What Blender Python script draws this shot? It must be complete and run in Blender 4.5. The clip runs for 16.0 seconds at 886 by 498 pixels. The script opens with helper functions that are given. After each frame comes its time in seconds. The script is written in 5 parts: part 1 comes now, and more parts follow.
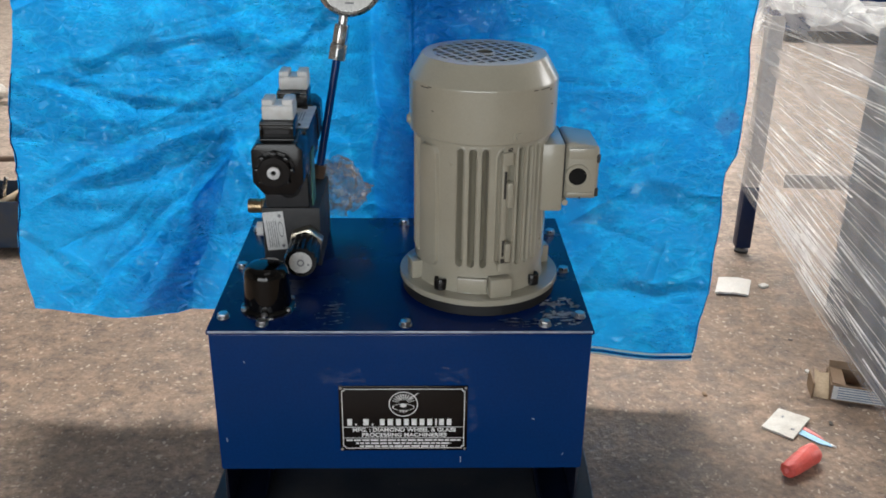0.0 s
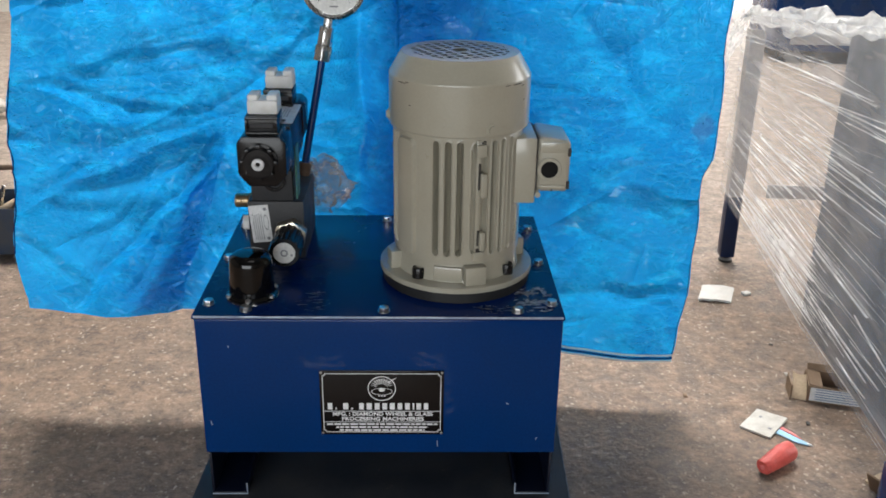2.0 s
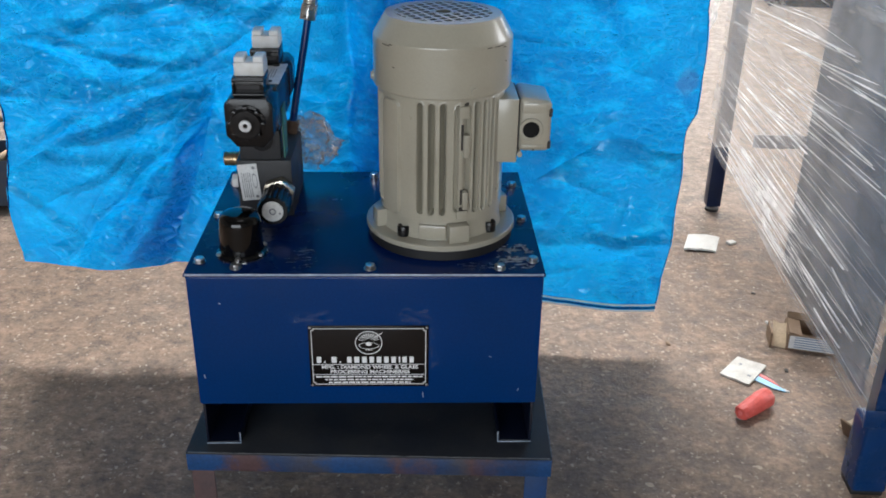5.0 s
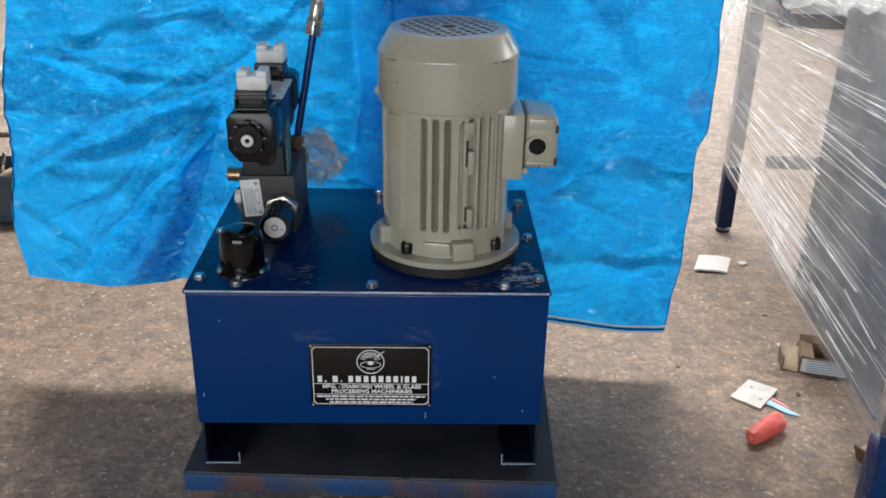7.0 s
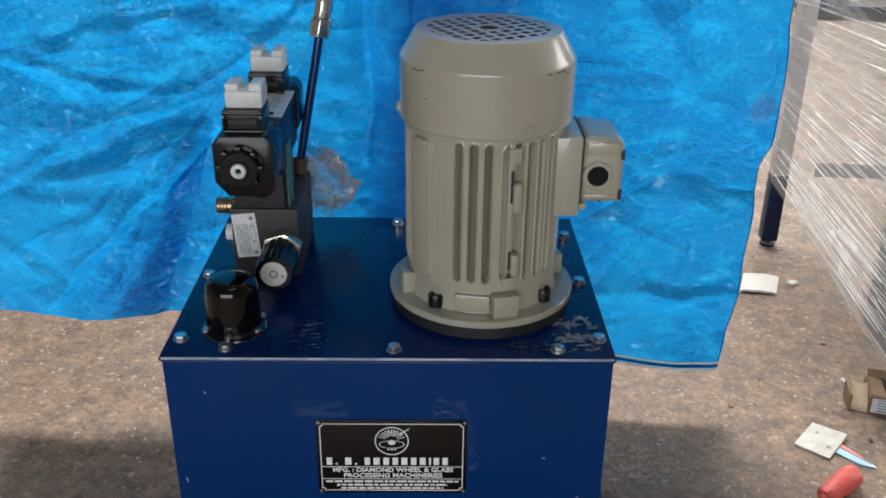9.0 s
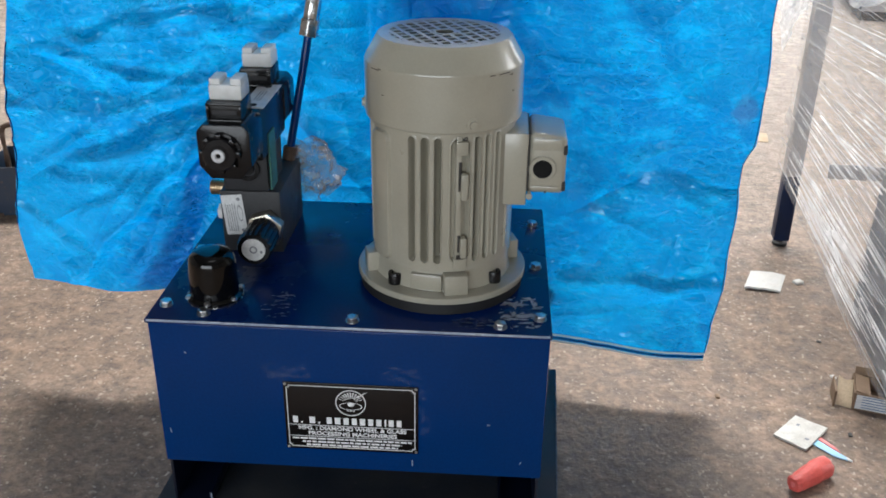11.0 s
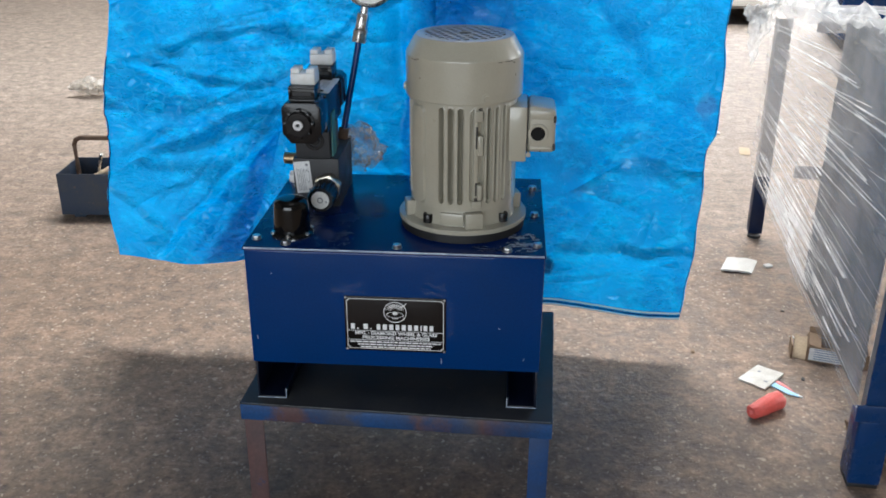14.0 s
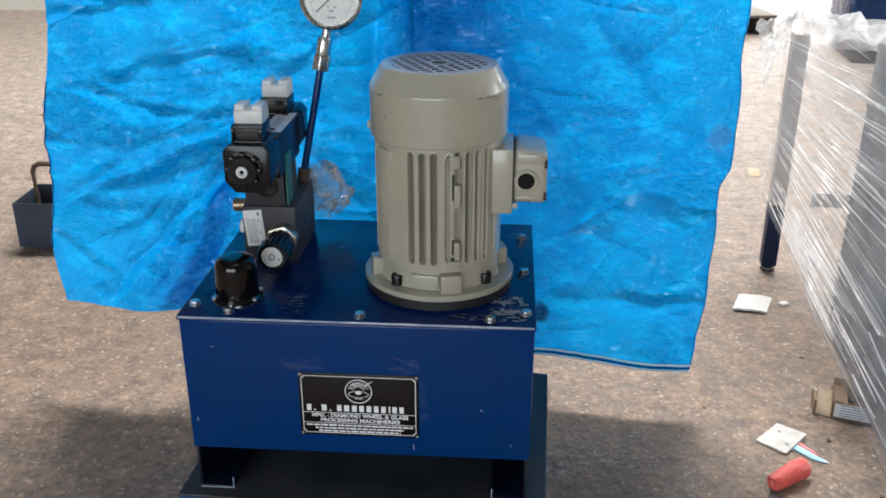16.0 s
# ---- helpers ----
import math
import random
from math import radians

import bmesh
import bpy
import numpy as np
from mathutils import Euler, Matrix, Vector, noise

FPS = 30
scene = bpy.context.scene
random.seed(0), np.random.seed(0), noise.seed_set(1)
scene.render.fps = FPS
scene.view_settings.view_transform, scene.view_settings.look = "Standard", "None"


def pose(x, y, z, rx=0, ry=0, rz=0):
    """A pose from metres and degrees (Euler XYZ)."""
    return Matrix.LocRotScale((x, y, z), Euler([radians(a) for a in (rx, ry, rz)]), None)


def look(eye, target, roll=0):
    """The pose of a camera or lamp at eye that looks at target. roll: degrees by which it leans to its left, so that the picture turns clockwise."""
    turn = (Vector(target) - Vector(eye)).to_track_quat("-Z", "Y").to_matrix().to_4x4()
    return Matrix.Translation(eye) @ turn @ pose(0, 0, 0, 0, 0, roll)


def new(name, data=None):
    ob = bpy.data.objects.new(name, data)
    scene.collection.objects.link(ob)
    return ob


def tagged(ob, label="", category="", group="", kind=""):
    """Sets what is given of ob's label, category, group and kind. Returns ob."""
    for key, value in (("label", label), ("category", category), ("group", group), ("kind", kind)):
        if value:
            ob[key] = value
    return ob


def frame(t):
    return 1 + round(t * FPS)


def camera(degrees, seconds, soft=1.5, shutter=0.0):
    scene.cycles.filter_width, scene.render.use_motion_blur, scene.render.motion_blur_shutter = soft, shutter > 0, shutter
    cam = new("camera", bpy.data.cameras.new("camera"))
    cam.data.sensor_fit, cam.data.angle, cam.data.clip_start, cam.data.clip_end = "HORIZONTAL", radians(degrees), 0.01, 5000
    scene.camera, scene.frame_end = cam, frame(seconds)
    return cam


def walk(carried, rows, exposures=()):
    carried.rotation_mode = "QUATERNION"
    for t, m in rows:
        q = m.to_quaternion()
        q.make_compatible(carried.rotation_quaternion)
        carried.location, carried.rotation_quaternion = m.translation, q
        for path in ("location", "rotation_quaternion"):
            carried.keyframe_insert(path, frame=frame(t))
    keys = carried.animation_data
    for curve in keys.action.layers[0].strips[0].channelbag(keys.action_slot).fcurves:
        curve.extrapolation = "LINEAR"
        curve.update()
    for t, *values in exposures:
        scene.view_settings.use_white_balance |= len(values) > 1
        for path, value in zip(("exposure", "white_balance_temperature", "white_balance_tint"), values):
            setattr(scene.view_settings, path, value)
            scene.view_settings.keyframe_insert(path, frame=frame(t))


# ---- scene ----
cam = camera(51.0, 16.0, soft=1.75)
PATH = [
    (0, (0.027, -1.1, 1.203), (0.074, 0.728, 0.391), 0.7),
    (0.5, (0.029, -1.205, 1.174), (0.061, 0.632, 0.385), 0.7),
    (1, (0.045, -1.278, 1.181), (0.073, 0.567, 0.41), 0.7),
    (1.5, (0.05, -1.27, 1.191), (0.094, 0.576, 0.424), 0.9),
    (2, (0.057, -1.168, 1.181), (0.106, 0.679, 0.415), 0.9),
    (2.5, (0.056, -1.089, 1.167), (0.098, 0.745, 0.37), 0.8),
    (3, (0.056, -1.057, 1.165), (0.104, 0.738, 0.283), 0.9),
    (3.5, (0.055, -1.047, 1.157), (0.11, 0.736, 0.252), 0.8),
    (4, (0.069, -1.072, 1.185), (0.14, 0.71, 0.281), 0.8),
    (4.2, (0.074, -1.11, 1.202), (0.146, 0.675, 0.301), 0.8),
    (6.3, (0.066, -1.219, 1.221), (0.103, 0.596, 0.38), 1.1),
    (6.5, (0.069, -1.2, 1.208), (0.11, 0.616, 0.37), 1.0),
    (7, (0.083, -1.174, 1.204), (0.119, 0.641, 0.365), 1.0),
    (7.5, (0.079, -1.131, 1.189), (0.111, 0.685, 0.352), 1.0),
    (8, (0.072, -1.058, 1.197), (0.106, 0.76, 0.363), 0.7),
    (8.5, (0.069, -0.993, 1.177), (0.099, 0.826, 0.346), 0.6),
    (9, (0.048, -0.909, 1.161), (0.074, 0.899, 0.307), 0.7),
    (9.5, (0.042, -0.886, 1.163), (0.066, 0.916, 0.295), 0.5),
    (9.7, (0.046, -0.89, 1.158), (0.066, 0.906, 0.278), 0.5),
    (11.8, (0.236, -1.1, 1.219), (0.029, 0.692, 0.356), 0.5),
    (12, (0.236, -1.121, 1.213), (0.012, 0.669, 0.35), 0.3),
    (12.5, (0.232, -1.255, 1.232), (0.001, 0.538, 0.377), 0.1),
    (13, (0.223, -1.369, 1.246), (0.003, 0.44, 0.421), -0.1),
    (13.5, (0.193, -1.423, 1.239), (0.016, 0.403, 0.442), 0.1),
    (14, (0.19, -1.448, 1.224), (0.059, 0.385, 0.436), 0.2),
    (14.5, (0.19, -1.442, 1.227), (0.075, 0.395, 0.445), 0.4),
    (15, (0.201, -1.415, 1.223), (0.084, 0.427, 0.452), 0.4),
    (15.5, (0.211, -1.299, 1.208), (0.088, 0.542, 0.436), 0.1),
    (16, (0.214, -1.181, 1.209), (0.081, 0.658, 0.434), -0.0),
]
EXPOSURES = [(0.0, 0.12, 6550, 10), (1.0, 0.16, 6550, 10), (2.0, 0.19, 6500, 10), (3.0, 0.22, 6330, 10), (4.0, 0.29, 6200, 10), (6.3, 0.24, 6350, 10), (7.0, 0.26, 6400, 10), (7.5, 0.05, 6420, 10),
             (8.0, 0.12, 6500, 10), (9.7, 0.13, 6450, 10), (11.8, 0.30, 6120, 9), (13.0, 0.26, 6120, 9), (14.5, 0.28, 6200, 9), (16.0, 0.32, 6250, 9)]
walk(cam, [(t, look(eye, target, roll)) for t, eye, target, roll in PATH], EXPOSURES)

# ---- world and light ----
world = bpy.data.worlds.new("world")
scene.world = world
world.use_nodes = True
wn = world.node_tree.nodes
sky = wn.new("ShaderNodeTexSky")
sky.sky_type, sky.sun_disc = "NISHITA", False
sky.sun_elevation, sky.sun_rotation = radians(50), radians(60)
wn["Background"].inputs["Strength"].default_value = 0.10
world.node_tree.links.new(sky.outputs[0], wn["Background"].inputs[0])


def area(name, eye, target, w, h, watts, colour=(1, 1, 1)):
    """A soft lamp standing in for daylight at an unseen doorway or skylight."""
    d = bpy.data.lights.new(name, "AREA")
    d.shape, d.size, d.size_y, d.energy, d.color = "RECTANGLE", w, h, watts, colour
    ob = new(name, d)
    ob.matrix_world = look(eye, target)
    return ob


area("rooflight_main", (0.4, 3.65, 6.75), (0.1, 0.9, 0.4), 3.4, 1.7, 970, (1.0, 0.98, 0.95))
area("rooflight_west", (-2.0, 4.4, 6.75), (-1.1, 1.5, 0.4), 1.7, 2.0, 380, (1.0, 0.98, 0.95))
area("rooflight_front", (0.5, -1.6, 6.75), (0.1, -0.3, 0.5), 2.4, 1.6, 22, (1.0, 0.98, 0.95))
area("daylight_back_door", (4.6, 8.9, 2.3), (0.8, 1.0, 0.6), 4.6, 4.2, 480, (1.0, 0.97, 0.93))
# two added fill lamps: one for the cowl's bevel, one for front faces
area("side_fill", (8.9, 3.4, 2.9), (0.2, 0.2, 0.8), 4.0, 3.4, 230, (1.0, 0.98, 0.95))
area("front_fill", (-1.6, -7.9, 1.95), (-0.2, 0.6, 0.6), 7.4, 3.2, 300, (0.95, 0.98, 1.0))


# ---- materials ----
def nodes_of(name):
    m = bpy.data.materials.new(name)
    m.use_nodes = True
    t = m.node_tree
    return m, t.nodes, t.links, t.nodes["Principled BSDF"]


def tex(n, l, kind, scale, detail=4.0, rough=0.55, space="Object", stretch=None):
    c = n.new("ShaderNodeTexCoord")
    t = n.new("ShaderNodeTexNoise" if kind == "noise" else "ShaderNodeTexVoronoi")
    t.inputs["Scale"].default_value = scale
    if kind == "noise":
        t.inputs["Detail"].default_value = detail
        t.inputs["Roughness"].default_value = rough
    src = c.outputs[space]
    if stretch:
        mp = n.new("ShaderNodeMapping")
        mp.inputs["Scale"].default_value = stretch[:3]
        if len(stretch) > 3:
            mp.inputs["Rotation"].default_value = [radians(a) for a in stretch[3:]]
        l.new(src, mp.inputs[0])
        src = mp.outputs[0]
    l.new(src, t.inputs["Vector"])
    return t


def ramp(n, l, src, stops):
    r = n.new("ShaderNodeValToRGB")
    e = r.color_ramp.elements
    while len(e) < len(stops):
        e.new(0.5)
    for el, (p, c) in zip(e, stops):
        el.position = p
        el.color = (*c, 1) if isinstance(c, tuple) else (c, c, c, 1)
    l.new(src, r.inputs[0])
    return r


def mixc(n, l, fac, a, b, mode="MIX"):
    m = n.new("ShaderNodeMix")
    m.data_type, m.blend_type = "RGBA", mode
    for sock, v in ((m.inputs[0], fac), (m.inputs[6], a), (m.inputs[7], b)):
        if isinstance(v, (int, float)):
            sock.default_value = v
        elif isinstance(v, tuple):
            sock.default_value = (*v, 1)
        else:
            l.new(v, sock)
    return m.outputs[2]


def bump(n, l, b, src, strength, dist):
    k = n.new("ShaderNodeBump")
    k.inputs["Strength"].default_value, k.inputs["Distance"].default_value = strength, dist
    l.new(src, k.inputs["Height"])
    if b.inputs["Normal"].links:
        l.new(b.inputs["Normal"].links[0].from_socket, k.inputs["Normal"])
    l.new(k.outputs[0], b.inputs["Normal"])


def paint(name, base, dirt, rough=0.35, metal=0.0, scale=18.0, amount=0.5, fine=220.0, relief=0.15, worn=None, coat=0.0, grain=0.12, spread=0.18, spec=0.5):
    """A painted, cast or plastic surface: base colour, dirt in patches, fine grain, and chips of worn where given."""
    m, n, l, b = nodes_of(name)
    big = tex(n, l, "noise", scale, 5, 0.6)
    small = tex(n, l, "noise", fine, 3, 0.6)
    k = ramp(n, l, big.outputs[0], [(0.42, 0.0), (0.72, amount)])
    col = mixc(n, l, k.outputs[0], base, dirt)
    g = ramp(n, l, small.outputs[0], [(0.3, 1 - grain), (0.7, 1 + 0.8 * grain)])
    col = mixc(n, l, 1.0, col, g.outputs[0], "MULTIPLY")
    if worn:
        w = tex(n, l, "noise", worn[1], 6, 0.65)
        wk = ramp(n, l, w.outputs[0], [(worn[2], 0.0), (worn[2] + 0.06, 0.92)])
        col = mixc(n, l, wk.outputs[0], col, worn[0])
    l.new(col, b.inputs["Base Color"])
    r = ramp(n, l, big.outputs[0], [(0.3, max(0.02, rough - 0.4 * spread)), (0.75, min(1.0, rough + spread))])
    l.new(r.outputs[0], b.inputs["Roughness"])
    b.inputs["Metallic"].default_value = metal
    b.inputs["Specular IOR Level"].default_value = spec
    b.inputs["Coat Weight"].default_value = coat
    b.inputs["Coat Roughness"].default_value = 0.12
    bump(n, l, b, small.outputs[0], relief, 0.0006)
    return m


def concrete():
    m, n, l, b = nodes_of("floor_concrete")
    big = tex(n, l, "noise", 1.3, 6, 0.6)
    mid = tex(n, l, "noise", 14, 6, 0.7)
    grit = tex(n, l, "noise", 62, 5, 0.72)
    col = mixc(n, l, ramp(n, l, big.outputs[0], [(0.35, 0.0), (0.7, 1.0)]).outputs[0], (0.174, 0.117, 0.080), (0.247, 0.171, 0.121))
    # daylight at the far end of the shed put into the colour: paler, greyer
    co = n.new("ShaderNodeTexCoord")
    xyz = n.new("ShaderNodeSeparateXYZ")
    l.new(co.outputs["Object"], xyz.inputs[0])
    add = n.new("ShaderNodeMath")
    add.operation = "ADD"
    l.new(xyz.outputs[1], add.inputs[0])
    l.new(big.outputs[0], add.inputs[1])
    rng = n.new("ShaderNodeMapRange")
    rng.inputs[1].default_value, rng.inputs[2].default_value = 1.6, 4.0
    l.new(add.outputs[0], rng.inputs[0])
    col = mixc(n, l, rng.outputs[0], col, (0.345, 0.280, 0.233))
    k = ramp(n, l, mid.outputs[0], [(0.3, 0.50), (0.7, 1.38)])
    col = mixc(n, l, 1.0, col, k.outputs[0], "MULTIPLY")
    g = ramp(n, l, grit.outputs[0], [(0.32, 0.52), (0.50, 1.0), (0.72, 1.38)])
    col = mixc(n, l, 1.0, col, g.outputs[0], "MULTIPLY")
    lump = tex(n, l, "noise", 21, 4, 0.55)
    col = mixc(n, l, 1.0, col, ramp(n, l, lump.outputs[0], [(0.32, 0.72), (0.50, 0.98), (0.68, 1.16)]).outputs[0], "MULTIPLY")
    warp = tex(n, l, "noise", 38, 3, 0.6)
    for scale, thr, c, st in ((34.0, 0.20, (0.50, 0.41, 0.31), (1, 1.5, 1, 0, 0, 25)), (60.0, 0.22, (0.60, 0.50, 0.39), (1.5, 1, 1, 0, 0, 50)), (100.0, 0.22, (0.50, 0.41, 0.32), (1, 1.5, 1, 0, 0, -30)), (50.0, 0.22, (0.085, 0.06, 0.045), (1.5, 1, 1, 0, 0, 10))):
        v = tex(n, l, "voronoi", scale, stretch=st)
        mv = n.new("ShaderNodeVectorMath")
        mv.operation = "MULTIPLY_ADD"
        mv.inputs[1].default_value = (0.034, 0.034, 0.034)
        l.new(warp.outputs["Color"], mv.inputs[0])
        l.new(v.inputs["Vector"].links[0].from_socket, mv.inputs[2])
        l.new(mv.outputs[0], v.inputs["Vector"])
        near = ramp(n, l, v.outputs["Distance"], [(thr, 1.0), (thr + 0.08, 0.0)])
        pick = n.new("ShaderNodeSeparateColor")
        l.new(v.outputs["Color"], pick.inputs[0])
        some = ramp(n, l, pick.outputs[0], [(0.66, 0.0), (1.0, 0.62)])
        both = n.new("ShaderNodeMath")
        both.operation = "MULTIPLY"
        l.new(near.outputs[0], both.inputs[0])
        l.new(some.outputs[0], both.inputs[1])
        col = mixc(n, l, both.outputs[0], col, c)
    stain = tex(n, l, "noise", 3.3, 5, 0.65)
    sk = ramp(n, l, stain.outputs[0], [(0.55, 0.0), (0.75, 0.55)])
    col = mixc(n, l, sk.outputs[0], col, (0.165, 0.120, 0.085))
    l.new(col, b.inputs["Base Color"])
    r = ramp(n, l, mid.outputs[0], [(0.3, 0.5), (0.7, 0.8)])
    l.new(r.outputs[0], b.inputs["Roughness"])
    bump(n, l, b, grit.outputs[0], 0.6, 0.005)
    bump(n, l, b, mid.outputs[0], 0.4, 0.010)
    bump(n, l, b, lump.outputs[0], 0.5, 0.010)
    return m


def tarp_plastic():
    """Woven blue polythene: shiny, crinkled in patches, letting some light through."""
    m, n, l, b = nodes_of("tarp_plastic")
    big = tex(n, l, "noise", 3.5, 5, 0.6)
    col = mixc(n, l, ramp(n, l, big.outputs[0], [(0.3, 0.0), (0.7, 1.0)]).outputs[0], (0.004, 0.216, 0.60), (0.008, 0.336, 0.77))
    # paler cyan patches: uneven tone, with the sheet's glints put into the colour
    worn = tex(n, l, "noise", 16, 6, 0.75, "Object", (1, 1, 1.6, 0, 20, 0))
    col = mixc(n, l, ramp(n, l, worn.outputs[0], [(0.50, 0.0), (0.62, 0.6)]).outputs[0], col, (0.010, 0.47, 0.93))
    dirt = tex(n, l, "noise", 6, 5, 0.7)
    col = mixc(n, l, ramp(n, l, dirt.outputs[0], [(0.62, 0.0), (0.78, 0.4)]).outputs[0], col, (0.02, 0.10, 0.26))
    # two stains: dark grease low down, a faint rusty ring near the edge
    for cx, cz, r, c, k in ((0.300, 0.035, 0.026, (0.003, 0.035, 0.12), 0.9), (0.655, 0.472, 0.030, (0.06, 0.17, 0.42), 0.55)):
        co = n.new("ShaderNodeTexCoord")
        mp = n.new("ShaderNodeMapping")
        mp.inputs["Location"].default_value, mp.inputs["Scale"].default_value = (-cx, 0, -0.75 * cz), (1, 0, 0.75)
        l.new(co.outputs["Object"], mp.inputs[0])
        ln = n.new("ShaderNodeVectorMath")
        ln.operation = "LENGTH"
        l.new(mp.outputs[0], ln.inputs[0])
        rag = n.new("ShaderNodeMath")
        rag.operation = "MULTIPLY_ADD"
        rag.inputs[1].default_value = 0.022
        l.new(worn.outputs[0], rag.inputs[0])
        l.new(ln.outputs["Value"], rag.inputs[2])
        col = mixc(n, l, ramp(n, l, rag.outputs[0], [(r, k), (r + 0.008, 0.0)]).outputs[0], col, c)
    l.new(col, b.inputs["Base Color"])
    b.inputs["Roughness"].default_value = 0.23
    b.inputs["Specular IOR Level"].default_value = 0.9
    b.inputs["Specular Tint"].default_value = (0.66, 0.93, 1.0, 1)
    b.inputs["Coat Weight"].default_value = 0.45
    b.inputs["Coat Tint"].default_value = (0.8, 0.95, 1.0, 1)
    b.inputs["Coat Roughness"].default_value = 0.10
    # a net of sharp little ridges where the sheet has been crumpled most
    warp = tex(n, l, "noise", 13, 3, 0.6)
    for k, (scale, dist, st) in enumerate(((24, 0.0110, (1, 0, 1.9, 0, 18, 0)), (50, 0.0045, (1, 0, 2.2, 0, -12, 0)), (95, 0.0021, (1.4, 0, 1, 0, 30, 0)))):
        v = tex(n, l, "voronoi", scale, stretch=st)
        v.feature = "DISTANCE_TO_EDGE"
        mv = n.new("ShaderNodeVectorMath")
        mv.operation = "MULTIPLY_ADD"
        mv.inputs[1].default_value = (0.035, 0.035, 0.035)
        l.new(warp.outputs["Color"], mv.inputs[0])
        l.new(v.inputs["Vector"].links[0].from_socket, mv.inputs[2])
        l.new(mv.outputs[0], v.inputs["Vector"])
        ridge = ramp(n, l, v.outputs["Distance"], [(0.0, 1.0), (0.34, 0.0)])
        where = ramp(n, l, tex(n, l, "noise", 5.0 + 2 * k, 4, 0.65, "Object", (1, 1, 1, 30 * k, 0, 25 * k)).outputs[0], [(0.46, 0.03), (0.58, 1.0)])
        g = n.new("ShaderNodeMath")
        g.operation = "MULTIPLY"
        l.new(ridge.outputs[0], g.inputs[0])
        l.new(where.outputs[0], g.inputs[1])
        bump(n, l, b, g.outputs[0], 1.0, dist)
        # whitened creases, which also put the ridges' highlights into the colour
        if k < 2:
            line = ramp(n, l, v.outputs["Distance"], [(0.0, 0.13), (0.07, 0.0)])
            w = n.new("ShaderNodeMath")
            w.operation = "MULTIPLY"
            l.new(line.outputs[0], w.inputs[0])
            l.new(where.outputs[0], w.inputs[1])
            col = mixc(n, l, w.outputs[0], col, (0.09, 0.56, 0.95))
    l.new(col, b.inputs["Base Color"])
    weave = tex(n, l, "noise", 420, 1, 0.5)
    bump(n, l, b, weave.outputs[0], 0.1, 0.0006)
    l.new(b.inputs["Normal"].links[0].from_socket, b.inputs["Coat Normal"])
    tr = n.new("ShaderNodeBsdfTranslucent")
    l.new(col, tr.inputs["Color"])
    mx = n.new("ShaderNodeMixShader")
    mx.inputs[0].default_value = 0.47
    l.new(b.outputs[0], mx.inputs[1])
    l.new(tr.outputs[0], mx.inputs[2])
    l.new(mx.outputs[0], n["Material Output"].inputs["Surface"])
    return m


def clear_film(name, tint, low, high, stretch, scale, rough=0.12, lines=None):
    """Thin clear plastic: mostly see-through, whiter along its stretch marks; lines: sharp white streaks."""
    m, n, l, b = nodes_of(name)
    b.inputs["Base Color"].default_value = (*tint, 1)
    b.inputs["Roughness"].default_value = rough
    s = tex(n, l, "noise", scale, 5, 0.6, "Object", stretch)
    bump(n, l, b, s.outputs[0], 0.9, 0.006)
    k = ramp(n, l, s.outputs[0], [(0.45, low), (0.72, high)]).outputs[0]
    for st, lo in lines or ():
        t = tex(n, l, "noise", 1.0, 2, 0.5, "Object", st)
        w = ramp(n, l, t.outputs[0], [(lo, 0.0), (lo + 0.035, 0.9)])
        mx = n.new("ShaderNodeMath")
        mx.operation = "MAXIMUM"
        l.new(k, mx.inputs[0])
        l.new(w.outputs[0], mx.inputs[1])
        k = mx.outputs[0]
        bump(n, l, b, t.outputs[0], 0.6, 0.004)
    tl = n.new("ShaderNodeBsdfTranslucent")
    tl.inputs["Color"].default_value = (*tint, 1)
    both = n.new("ShaderNodeMixShader")
    both.inputs[0].default_value = 0.45
    l.new(b.outputs[0], both.inputs[1])
    l.new(tl.outputs[0], both.inputs[2])
    tp = n.new("ShaderNodeBsdfTransparent")
    mx = n.new("ShaderNodeMixShader")
    l.new(k, mx.inputs[0])
    l.new(tp.outputs[0], mx.inputs[1])
    l.new(both.outputs[0], mx.inputs[2])
    l.new(mx.outputs[0], n["Material Output"].inputs["Surface"])
    return m


def nylon():
    """Milky plastic that glows a little where light falls through it."""
    m, n, l, b = nodes_of("milky_nylon")
    k = tex(n, l, "noise", 70, 4, 0.6)
    col = mixc(n, l, ramp(n, l, k.outputs[0], [(0.35, 0.0), (0.7, 1.0)]).outputs[0], (0.90, 0.91, 0.90), (0.80, 0.80, 0.77))
    l.new(col, b.inputs["Base Color"])
    b.inputs["Roughness"].default_value = 0.32
    tr = n.new("ShaderNodeBsdfTranslucent")
    l.new(col, tr.inputs["Color"])
    mx = n.new("ShaderNodeMixShader")
    mx.inputs[0].default_value = 0.22
    l.new(b.outputs[0], mx.inputs[1])
    l.new(tr.outputs[0], mx.inputs[2])
    l.new(mx.outputs[0], n["Material Output"].inputs["Surface"])
    return m


